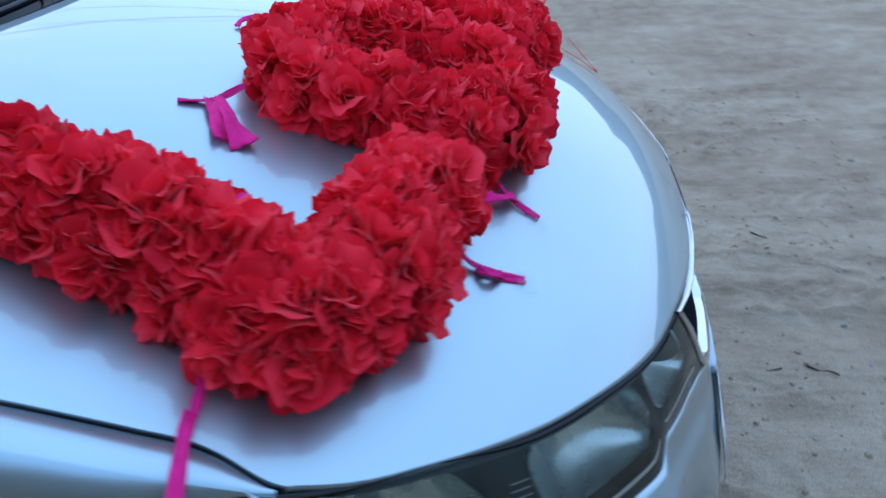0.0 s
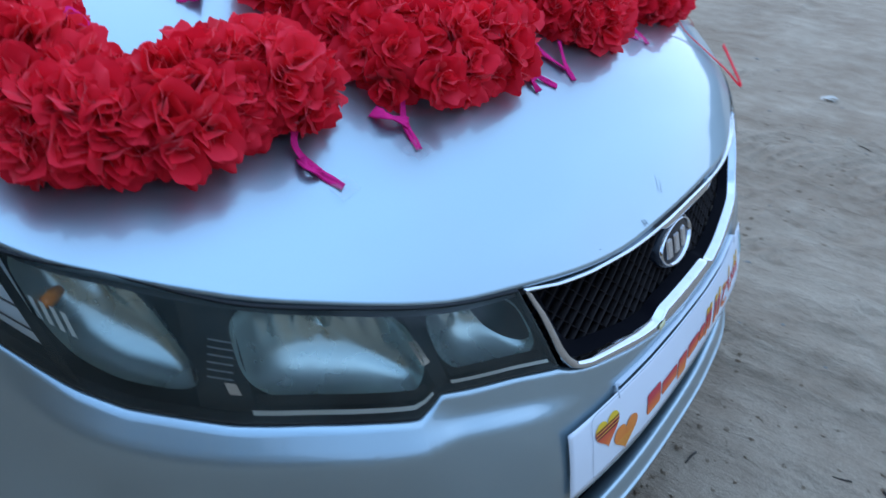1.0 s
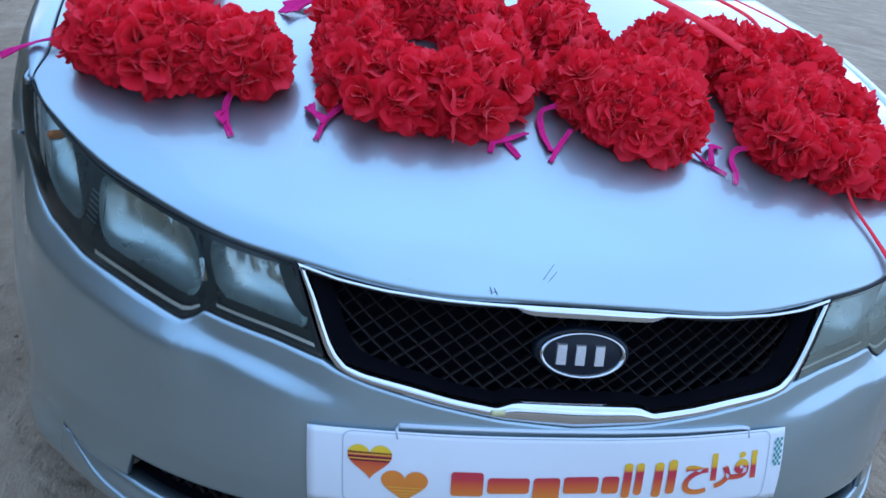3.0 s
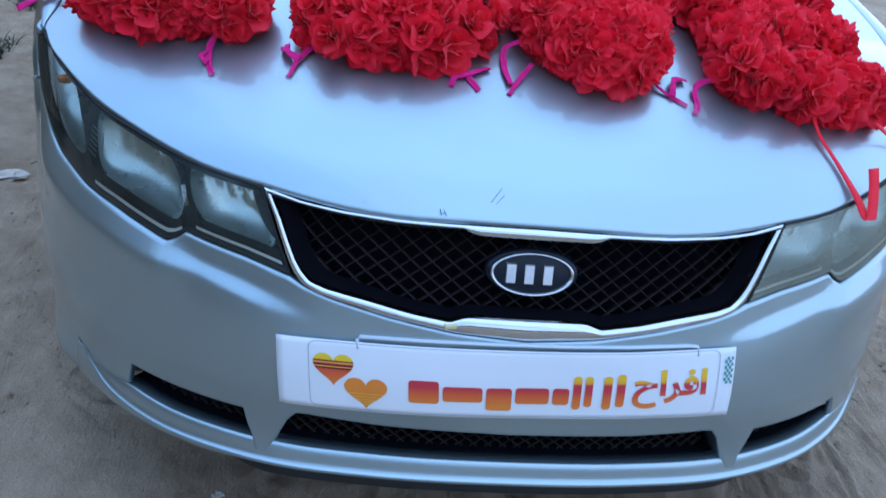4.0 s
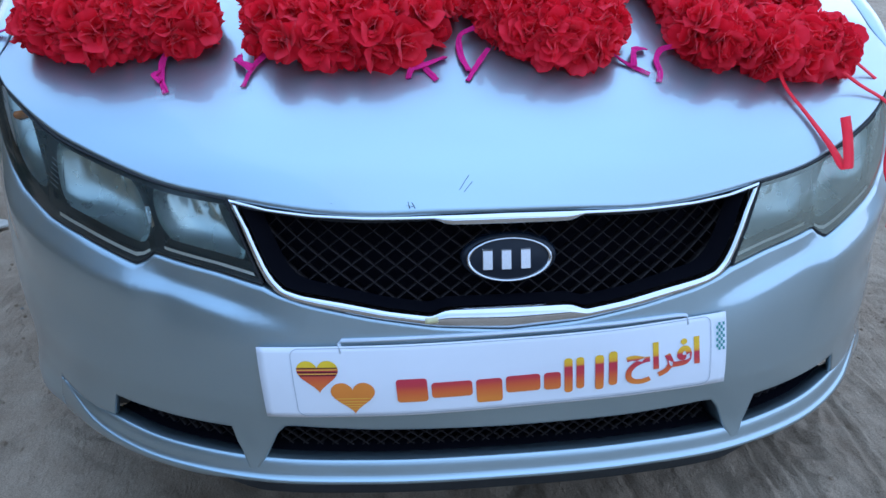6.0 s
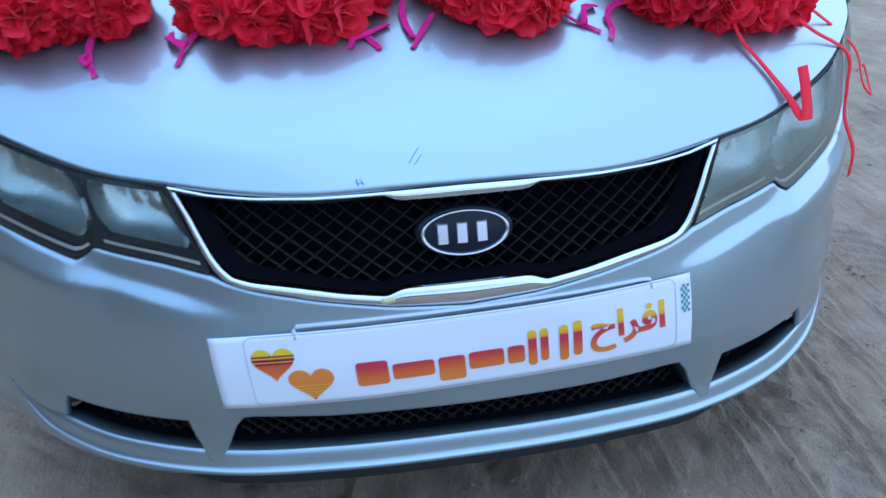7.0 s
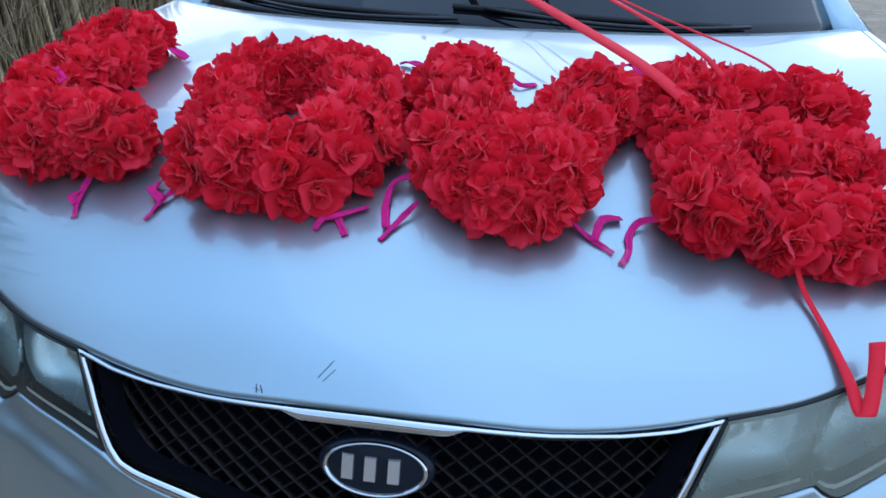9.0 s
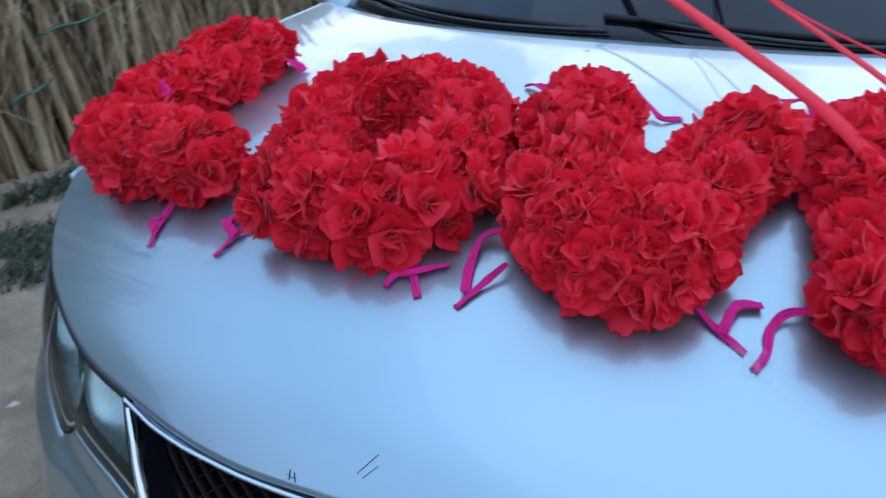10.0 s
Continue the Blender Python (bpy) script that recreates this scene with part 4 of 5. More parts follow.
S_A, S_C = 1.72, 4.35
bm = bmesh.new()
rows = []
for j in range(13):
    t = j / 12
    row = []
    for i in range(-24, 25):
        x = i / 24
        y_front, y_back = 1.70 + 0.14 * x * x, 3.30 - 0.1 * x * x
        y = y_front + (y_back - y_front) * t
        row.append(Vector((0.60 * x, y, 1.478 + 0.028 * math.sin(math.pi * t) - 0.06 * abs(x) ** 3)))
    rows.append(row)
grid(bm, rows)
tidy(bm)
thicken(part("roof", bm, PAINT, car), 0.012)
bm = bmesh.new()
rows = []
for j in range(11):
    t = j / 10
    rows.append([Vector(((0.60 + 0.09 * t) * i / 16, 3.28 + 0.62 * t - 0.1 * (i / 16) ** 2 * (1 - t), 1.47 - 0.06 * abs(i / 16) ** 3 * (1 - t) - 0.40 * t)) for i in range(-16, 17)])
grid(bm, rows)
tidy(bm)
thicken(part("rear_window", bm, GLASS_DARK, car), 0.005)
bm = bmesh.new()
rows = []
for j in range(9):
    t = j / 8
    rows.append([Vector(((0.77 - 0.02 * t) * i / 16, 3.88 + 0.5 * t - 0.10 * t * (i / 16) ** 2, 1.085 - 0.005 * (i / 16) ** 2)) for i in range(-16, 17)])
grid(bm, rows)
tidy(bm)
thicken(part("boot_lid", bm, PAINT, car), 0.012)
for side in (1, -1):
    def sill(y):
        s = float(np.interp(y, [PLAN_Y(q) for q in (1.3, 1.7, 2.4, 3.4, 4.2, 4.8)], (1.3, 1.7, 2.4, 3.4, 4.2, 4.8)))
        return shell(s, EDGE_Z(s) - 0.003, 0.0, side)

    def rail(t):
        x, y = 0.60, 1.84 + (3.2 - 1.84) * t
        return Vector((side * x, y, 1.418 + 0.028 * math.sin(math.pi * t)))
    for name, ya, yb, ta, tb, mat in (("side_window", 1.62, 2.36, 0.06, 0.44, GLASS_DARK), ("pillar", 2.36, 2.46, 0.44, 0.50, BLACK), ("side_window", 2.46, 3.30, 0.50, 0.93, GLASS_DARK)):
        bm = bmesh.new()
        grid(bm, [[sill(ya + (yb - ya) * i / 10).lerp(rail(ta + (tb - ta) * i / 10), j / 6) for i in range(11)] for j in range(7)])
        tidy(bm)
        thicken(part(name, bm, mat, car), 0.005)
    # A pillar and its foot beside the screen
    bm, rows = bmesh.new(), []
    for j in range(17):
        t = j / 16
        inner = screen_point(side * 0.725, t, 0.002)
        outer = sill(1.22 + 0.40 * min(1, t * 1.0)).lerp(rail(0.06), t) if t > 0 else sill(1.22)
        mid = inner.lerp(outer, 0.5) + Vector((side * 0.012, -0.012, 0.012))
        rows.append([inner, mid, outer])
    grid(bm, rows)
    tidy(bm)
    thicken(part("front_pillar", bm, PAINT, car), 0.01)
    bm, rows = bmesh.new(), []
    for j in range(9):
        t = j / 8
        rows.append([sill(3.30 + 0.5 * k / 4).lerp(Vector((side * (0.60 + 0.02 * k / 4), 3.24 + 0.12 * k / 4, 1.41 - 0.02 * k / 4)), t) for k in range(5)])
    grid(bm, rows)
    tidy(bm)
    thicken(part("rear_pillar", bm, PAINT, car), 0.01)


def wheel(x, y):
    w = new("wheel")
    w.parent = car
    w.location = (x, y, GROUND + WHEEL_R)
    sgn = 1 if x > 0 else -1
    bm = bmesh.new()
    prof = [(0.205, -0.09), (0.24, -0.1), (0.295, -0.098), (0.315, -0.075), (0.315, 0.075), (0.295, 0.098), (0.24, 0.1), (0.205, 0.09)]
    grid(bm, [[Vector((sgn * q, r * math.cos(2 * math.pi * k / 40), r * math.sin(2 * math.pi * k / 40))) for k in range(40)] for r, q in prof], close=True)
    tidy(bm)
    part("tyre", bm, RUBBER, w)
    bm = bmesh.new()
    grid(bm, [[Vector((sgn * q, r * math.cos(2 * math.pi * k / 40), r * math.sin(2 * math.pi * k / 40))) for k in range(40)] for r, q in ((0.21, -0.08), (0.195, -0.06), (0.195, 0.06), (0.21, 0.085), (0.195, 0.088), (0.18, 0.07))], close=True)
    for k in range(10):
        a = 2 * math.pi * k / 10
        m = Matrix.Translation((sgn * 0.075, 0.11 * math.cos(a), 0.11 * math.sin(a))) @ Matrix.Rotation(a, 4, "X") @ Matrix.Diagonal((0.02, 0.17, 0.026, 1))
        bmesh.ops.create_cube(bm, size=1.0, matrix=m)
    tube(bm, [(sgn * 0.05, 0, 0), (sgn * 0.085, 0, 0)], 0.045, 16)
    part("rim", bm, STEEL, w, soft=False)


for wx in (0.745, -0.745):
    for wy in WHEELS_Y:
        wheel(wx, wy)
# dark floor pan and wheel wells, so that nothing shows through beneath
bm = bmesh.new()
box(bm, (1.30, 3.9, 0.04), (0, 2.2, 0.27))
box(bm, (1.24, 3.7, 0.55), (0, 2.3, 0.55))
part("underbody", bm, BLACK, car, soft=False)
bm = bmesh.new()
box(bm, (1.2, 1.5, 0.5), (0, 2.4, 0.95))
part("seats", bm, RUBBER, car, soft=False)
# ---- paper sign over the number plate ----
SIGN = [(-0.352, 0.513), (0.3255, 0.5315), (0.327, 0.424), (-0.3395, 0.4075)]   # corners: upper two, lower two


def sign_point(u, v, lift=0.0):
    """u 0..1 across, v 0..1 from the lower to the upper edge."""
    (ax, az), (bx, bz), (cx, cz), (dx, dz) = SIGN
    x = (dx + (cx - dx) * u) * (1 - v) + (ax + (bx - ax) * u) * v
    z = (dz + (cz - dz) * u) * (1 - v) + (az + (bz - az) * u) * v
    p = shell(x, z, -0.007 - lift)
    p.y += 0.0012 * math.sin(9 * u + 2) * math.sin(3 * v + 1)
    return p


sign = thing("paper_sign", "white printed paper sign covering the number plate", "sign")
bm = bmesh.new()
grid(bm, [[sign_point(i / 60, j / 12) for i in range(61)] for j in range(13)])
thicken(part("sheet", bm, PAPER, sign), 0.0006)


def print_shape(name, outline, mat, lift=0.0012, label=""):
    """A flat printed area from an outline in sheet coordinates."""
    bm = bmesh.new()
    bm.faces.new([bm.verts.new((u, v, 0)) for u, v in outline])
    bmesh.ops.triangulate(bm, faces=bm.faces)
    for _ in range(2):
        bmesh.ops.subdivide_edges(bm, edges=[e for e in bm.edges if e.calc_length() > 0.03], cuts=1)
        bmesh.ops.triangulate(bm, faces=[f for f in bm.faces if len(f.verts) > 3])
    for q in bm.verts:
        q.co = sign_point(q.co.x, q.co.y, lift)
    return part(name, bm, mat, sign, label)


W_SHEET, H_SHEET = 0.66, 0.111


def rounded(u0, v0, u1, v1, r, n=5):
    pts = []
    ru, rv = r / W_SHEET, r / H_SHEET
    for cu, cv, a0 in ((u1 - ru, v1 - rv, 0), (u0 + ru, v1 - rv, 90), (u0 + ru, v0 + rv, 180), (u1 - ru, v0 + rv, 270)):
        for k in range(n + 1):
            a = radians(a0 + 90 * k / n)
            pts.append((cu + ru * math.cos(a), cv + rv * math.sin(a)))
    return pts


# thin rounded frame line
outer, inner = rounded(0.068, 0.03, 0.962, 0.985, 0.012), rounded(0.0695, 0.040, 0.9605, 0.975, 0.011)
bm = bmesh.new()


def dense(points, n=16):
    out = []
    for p, q in zip(points, points[1:] + points[:1]):
        out += [(p[0] + (q[0] - p[0]) * k / n, p[1] + (q[1] - p[1]) * k / n) for k in range(n)]
    return out


grid(bm, [[sign_point(u, v, 0.001) for u, v in dense(ring)] for ring in (outer, inner)], close=True)
part("frame_line", bm, LINE, sign)


def heart(u, v, w, h):
    pts = []
    for k in range(40):
        a = 2 * math.pi * k / 40
        x = 16 * math.sin(a) ** 3 / 32
        y = (13 * math.cos(a) - 5 * math.cos(2 * a) - 2 * math.cos(3 * a) - math.cos(4 * a)) / 29
        pts.append((u + w * x / W_SHEET, v + h * (y + 0.08) / H_SHEET))
    return pts


print_shape("heart", heart(0.120, 0.60, 0.056, 0.050), PRINT, label="printed heart shading from yellow to red")
print_shape("heart", heart(0.187, 0.290, 0.060, 0.051), PRINT_ORANGE, label="printed orange heart with fine stripes")
# fine stripes across the hearts
for u, v, w, h, rows_v, mat in ((0.120, 0.60, 0.056, 0.050, (0.72, 0.665, 0.62), EMBLEM_DARK), (0.120, 0.60, 0.056, 0.050, (0.695, 0.642), PRINT_YELLOW), (0.187, 0.290, 0.060, 0.051, (0.285, 0.24, 0.20, 0.165, 0.13), PRINT_YELLOW)):
    outline = heart(u, v, w, h)
    for vv in rows_v:
        cut = []
        for p, q in zip(outline, outline[1:] + outline[:1]):
            if (p[1] - vv) * (q[1] - vv) < 0:
                cut.append(p[0] + (q[0] - p[0]) * (vv - p[1]) / (q[1] - p[1]))
        if len(cut) >= 2:
            print_shape("stripe", [(min(cut), vv), (max(cut), vv), (max(cut), vv + 0.011), (min(cut), vv + 0.011)], mat, 0.0018)
# the family's name stands as plain bars
for u0, v0, u1, v1 in ((0.277, 0.21, 0.341, 0.54), (0.349, 0.25, 0.434, 0.47), (0.442, 0.13, 0.497, 0.47), (0.505, 0.24, 0.578, 0.48), (0.586, 0.23, 0.622, 0.48),
                       (0.630, 0.16, 0.648, 0.66), (0.656, 0.20, 0.673, 0.66), (0.697, 0.16, 0.716, 0.66), (0.727, 0.20, 0.746, 0.69)):
    print_shape("print_bar", rounded(u0, v0, u1, v1, 0.005), TEXT_PRINT)


def sign_word(text, u0, u1, v0, v1):
    """A printed word, bent onto the sheet."""
    curve = bpy.data.curves.new("word", "FONT")
    curve.body, curve.resolution_u, curve.offset = text, 3, 0.034
    holder = new("word", curve)
    me = bpy.data.meshes.new_from_object(holder.evaluated_get(bpy.context.evaluated_depsgraph_get()))
    bpy.data.objects.remove(holder)
    bm = bmesh.new()
    bm.from_mesh(me)
    bpy.data.meshes.remove(me)
    xs, ys = [q.co.x for q in bm.verts], [q.co.y for q in bm.verts]
    if not xs:
        return
    for q in bm.verts:
        q.co = sign_point(u0 + (u1 - u0) * (q.co.x - min(xs)) / (max(xs) - min(xs)), v0 + (v1 - v0) * (q.co.y - min(ys)) / (max(ys) - min(ys)), 0.0012)
    part("word", bm, TEXT_PRINT, sign, "printed Arabic word")


sign_word("\uFEA1\uFE8D\uFEAE\uFED3\uFE8D", 0.764, 0.935, 0.17, 0.74)

# small chequered sticker at the sheet's end
bm = bmesh.new()
for i in range(4):
    for j in range(9):
        if (i + j) % 2:
            u, v = 0.974 + 0.0052 * i, 0.50 + 0.042 * j
            bm.faces.new([bm.verts.new(sign_point(a, b, 0.0013)) for a, b in ((u, v), (u + 0.0052, v), (u + 0.0052, v + 0.042), (u, v + 0.042))])
part("sticker", bm, STICKER, sign, "small green chequered sticker")

# plate holder behind the sheet, its upper edge showing
bm = bmesh.new()
path = [sign_point(u, v, 0.0) + Vector((0, 0.004, 0)) for u, v in ((0.172, 0.9), (0.170, 1.02), (0.176, 1.055), (0.3, 1.06), (0.45, 1.058), (0.6, 1.055), (0.75, 1.048), (0.885, 1.035), (0.905, 1.02), (0.908, 0.9))]
tube(bm, path, 0.005, 8, 0.5)
part("plate_holder", bm, PLATE, car, "pale plastic plate holder")
# ---- flower letters on the hood ----
def petal(bm, rng, radius, width, lift, turn, open_angle):
    """One ruffled cloth petal: it rises from the centre, fans out, and ends in a frilled, pleated rim."""
    nw = 8
    ph, ph2 = rng.uniform(0, 6.3), rng.uniform(0, 6.3)
    freq, curl = rng.uniform(1.4, 2.4), rng.uniform(0.1, 1.1)
    skew = rng.uniform(-0.25, 0.25)
    # obovate outline: a wedge, then a round cap
    shape = [(0.0, 0.30), (0.30, 0.76), (0.56, 1.03)] + [(0.60 + 0.40 * math.sin(radians(q)), math.cos(radians(q)) ** 0.6) for q in (26, 50, 70, 86)]
    rows, pos_a, pos_u, last = [], 0.0, 0.0, 0.0
    ct, st = math.cos(turn), math.sin(turn)
    for r, broad in shape:
        el = open_angle + 0.3 - curl * r * r
        pos_a += radius * (r - last) * math.cos(el)
        pos_u += radius * (r - last) * math.sin(el)
        last = r
        row = []
        for j in range(nw + 1):
            w = (-1 + 2 * j / nw) * broad
            rim = max(0.0, math.hypot(max(0.0, r - 0.58) / 0.42, w) - 0.35) / 0.65
            lift_w = radius * (0.13 * r * math.sin(freq * w + ph) + 0.065 * rim * rim * math.sin(3.1 * freq * math.atan2(w, r) + ph2))
            cup = 0.30 * width * w * w * (1 - 0.6 * r)
            a = pos_a - (lift_w + cup) * math.sin(el) + radius * 0.03 * rim * math.sin(6.2 * w + ph2)
            up = pos_u + (lift_w + cup) * math.cos(el)
            across = width * w + skew * r * r * width
            row.append((a * ct - across * st, a * st + across * ct, up + lift))
        rows.append(row)
    grid(bm, rows)


def flower_mesh(seed):
    rng = random.Random(seed)
    bm = bmesh.new()
    for count, radius, width, lift, angle in ((7, 0.040, 0.0170, -0.012, 0.10), (7, 0.040, 0.0165, -0.012, 0.42), (6, 0.039, 0.0155, -0.012, 0.72), (6, 0.037, 0.0140, -0.011, 1.0), (5, 0.034, 0.0125, -0.010, 1.26)):
        off = rng.uniform(0, 6.3)
        for k in range(count):
            petal(bm, rng, radius * rng.uniform(0.72, 1.16), width * rng.uniform(0.75, 1.25), lift + rng.uniform(-0.002, 0.002), off + 2 * math.pi * (k + rng.uniform(-0.4, 0.4)) / count, angle + rng.uniform(-0.34, 0.34))
    me = bpy.data.meshes.new("flower")
    bm.to_mesh(me)
    bm.free()
    me.materials.append(PETAL)
    me.polygons.foreach_set("use_smooth", [True] * len(me.polygons))
    return me


FLOWERS = [flower_mesh(100 + k) for k in range(9)]


def flower_letter(label, strokes, seed, radii=0.041, closed=False, height=1.0):
    """A letter lying on the hood: strokes are paths in plan; flowers are packed over a padded core."""
    rng = random.Random(seed)
    letter = thing("flower_letter", label, "flower arrangement", "flower letters on the hood")
    bm = bmesh.new()
    seats = []
    for n_stroke, stroke in enumerate(strokes):
        thick = radii[n_stroke] if isinstance(radii, tuple) else radii
        length = sum(math.dist(p, q) for p, q in zip(stroke, stroke[1:]))
        n = max(6, round(length / 0.012))
        ds = [0.0]
        for p, q in zip(stroke, stroke[1:]):
            ds.append(ds[-1] + math.dist(p, q))
        xy = [(float(np.interp(length * i / n, ds, [p[0] for p in stroke])), float(np.interp(length * i / n, ds, [p[1] for p in stroke]))) for i in range(n + 1)]
        tube(bm, [on_hood(x, y, 0.024) for x, y in xy], (0.050 if callable(thick) else thick) * 0.80, 10, 0.60)
        rings = max(3, round(length / 0.029))
        for i in range(rings + 1):
            f = i / rings
            x, y = float(np.interp(length * f, ds, [p[0] for p in stroke])), float(np.interp(length * f, ds, [p[1] for p in stroke]))
            radius = thick(y) if callable(thick) else thick
            g = min(length, length * f + 0.01)
            h = max(0.0, length * f - 0.01)
            tx = float(np.interp(g, ds, [p[0] for p in stroke]) - np.interp(h, ds, [p[0] for p in stroke]))
            ty = float(np.interp(g, ds, [p[1] for p in stroke]) - np.interp(h, ds, [p[1] for p in stroke]))
            p, dx, dy, up = hood_frame(x, y)
            along = (dx * tx + dy * ty).normalized()
            across = along.cross(up).normalized()
            for k in range(6):
                a = radians(2 + 176 * k / 5 + (18 if i % 2 else -4) * (0.5 if k in (0, 5) else 1) + rng.uniform(-9, 9))
                d = across * math.cos(a) + up * math.sin(a)
                c = p + up * (0.020 * height) + d * (radius * (0.56 * height if abs(math.cos(a)) < 0.6 else 0.84)) * rng.uniform(0.94, 1.08) * (0.7 if closed and math.cos(a) < -0.4 else 1) * (1 + 0.55 * noise.noise(p * 17 + d * 0.9)) + along * rng.uniform(-0.008, 0.008)
                nrm = (d + along * rng.uniform(-0.25, 0.25) + up * 0.12)
                seats.append((c, nrm.normalized()))
            if not closed and i in (0, rings):
                e = along * (1 if i else -1)
                for k in range(3):
                    a = radians(45 + 45 * k + rng.uniform(-10, 10))
                    d = (across * math.cos(a) * 0.6 + up * math.sin(a) * 0.5 + e * 0.9).normalized()
                    seats.append((p + up * 0.026 + d * radius * 0.75, d))
    tidy(bm)
    part("core", bm, CORE, letter, "dark red padded core")
    for c, nrm in seats:
        ob = new("flower", rng.choice(FLOWERS))
        ob.parent = letter
        q = nrm.to_track_quat("Z", "Y").to_matrix().to_4x4() @ Matrix.Rotation(rng.uniform(0, 6.3), 4, "Z")
        k = rng.uniform(0.90, 1.18)
        ob.matrix_basis = Matrix.Translation(c) @ q @ Matrix.Diagonal((k, k, k * rng.uniform(0.9, 1.15), 1))
    return letter


flower_letter("letter L of packed red cloth flowers, tied on the silver hood", [[(-0.580, 0.665), (-0.613, 0.55), (-0.650, 0.437)], [(-0.662, 0.406), (-0.56, 0.366), (-0.453, 0.340)]], 1, (0.048, 0.048), height=1.5)
def squarish(v):
    """A cosine or sine drawn out towards the corners."""
    return math.copysign(abs(v) ** 0.8, v)


ring = [(-0.207 + 0.097 * squarish(math.cos(radians(a))) - 0.016 * math.sin(radians(a)), 0.386 + 0.110 * squarish(math.sin(radians(a)))) for a in range(0, 361, 12)]
flower_letter("letter O of packed red cloth flowers, ring shaped on the hood", [ring], 2, lambda y: 0.055 - 0.085 * (y - 0.381), closed=True, height=1.1)
flower_letter("letter V of packed red cloth flowers lying on the hood", [[(0.016, 0.490), (0.042, 0.37), (0.056, 0.272)], [(0.158, 0.280), (0.178, 0.36), (0.213, 0.465)], [(0.074, 0.264), (0.150, 0.247)], [(0.095, 0.315), (0.150, 0.318)]], 3, (0.050, 0.050, 0.044, 0.048), height=1.2)
flower_letter("letter E of packed red cloth flowers with three arms", [[(0.345, 0.522), (0.352, 0.38), (0.362, 0.270)], [(0.41, 0.526), (0.545, 0.544)], [(0.42, 0.39), (0.54, 0.408)], [(0.44, 0.272), (0.572, 0.303)]], 4, 0.043, height=1.15)
# ---- magenta cloth ties, taped to the paint ----
def cloth_tie(bands, tape=None, label="magenta cloth strip tying a flower letter down"):
    """bands: (points of x, y, lift over the hood; width, or the widths of a band that fans out)."""
    tie = thing("cloth_tie", label, "ribbon", "cloth ties on the hood")
    for n, (pts, w) in enumerate(bands):
        path = through_points([on_hood(x, y, up) for x, y, up in pts], 20)
        rows = []
        for i, p in enumerate(path):
            d = (path[min(i + 1, 19)] - path[max(i - 1, 0)]).normalized()
            up = hood_frame(p.x, p.y)[3]
            a = d.cross(up).normalized()
            turn = 0.5 * math.sin(0.33 * i + 2 * n)
            a, up = a * math.cos(turn) + up * math.sin(turn), up * math.cos(turn) - a * math.sin(turn)
            w_here = w[0] + (w[1] - w[0]) * i / 19 if isinstance(w, tuple) else w
            wide = 0.80 * w_here * (0.72 + 0.28 * smooth(4, 14, i) + 0.06 * math.sin(1.3 * i + n))
            rows.append([p + a * (wide * k / 6) + up * (0.0013 * math.sin(2.1 * k + 0.3 * i + n)) for k in range(-3, 4)])
        bm = bmesh.new()
        grid(bm, rows)
        thicken(part("strip", bm, PINK, tie), 0.0014)
    if tape:
        x, y, w, h = tape
        bm = bmesh.new()
        grid(bm, [[on_hood(x - w / 2 + w * i / 6, y - h / 2 + h * j / 6, 0.0035 + 0.002 * math.sin(2 * i + j)) for i in range(7)] for j in range(7)])
        part("tape", bm, TAPE, tie, "clear sticky tape")
    return tie


cloth_tie([([(-0.470, 0.300, 0.02), (-0.484, 0.285, 0.008), (-0.483, 0.253, 0.004), (-0.474, 0.227, 0.003)], 0.013), ([(-0.483, 0.250, 0.006), (-0.493, 0.262, 0.010), (-0.488, 0.275, 0.005)], 0.012)], (-0.474, 0.225, 0.03, 0.02))
cloth_tie([([(-0.315, 0.275, 0.012), (-0.347, 0.246, 0.006), (-0.361, 0.212, 0.003)], 0.011), ([(-0.347, 0.240, 0.008), (-0.366, 0.256, 0.014), (-0.371, 0.274, 0.006)], 0.020)], (-0.362, 0.212, 0.03, 0.022))
cloth_tie([([(-0.112, 0.255, 0.012), (-0.096, 0.212, 0.005), (-0.080, 0.186, 0.003)], 0.012), ([(-0.121, 0.192, 0.003), (-0.114, 0.207, 0.006), (-0.098, 0.212, 0.008), (-0.062, 0.232, 0.004)], 0.012)])
cloth_tie([([(0.004, 0.236, 0.014), (-0.020, 0.207, 0.005), (-0.035, 0.182, 0.003)], 0.010), ([(-0.006, 0.278, 0.02), (-0.036, 0.268, 0.012), (-0.039, 0.237, 0.006), (-0.030, 0.200, 0.005)], 0.014)])
cloth_tie([([(0.180, 0.252, 0.014), (0.207, 0.230, 0.006), (0.225, 0.218, 0.004), (0.249, 0.205, 0.003)], 0.010), ([(0.225, 0.216, 0.006), (0.230, 0.238, 0.012), (0.238, 0.253, 0.009), (0.257, 0.260, 0.005)], 0.015)], (0.247, 0.206, 0.026, 0.02))
cloth_tie([([(0.318, 0.262, 0.016), (0.282, 0.256, 0.010), (0.267, 0.236, 0.006), (0.267, 0.213, 0.004), (0.259, 0.190, 0.003)], 0.012)], (0.262, 0.198, 0.03, 0.03))
cloth_tie([([(-0.315, 0.535, 0.02), (-0.338, 0.562, 0.006), (-0.352, 0.598, 0.003)], 0.012), ([(-0.340, 0.570, 0.006), (-0.384, 0.548, 0.012), (-0.414, 0.530, 0.004)], (0.012, 0.030)), ([(-0.338, 0.562, 0.009), (-0.378, 0.537, 0.016), (-0.418, 0.508, 0.006)], (0.014, 0.036))])
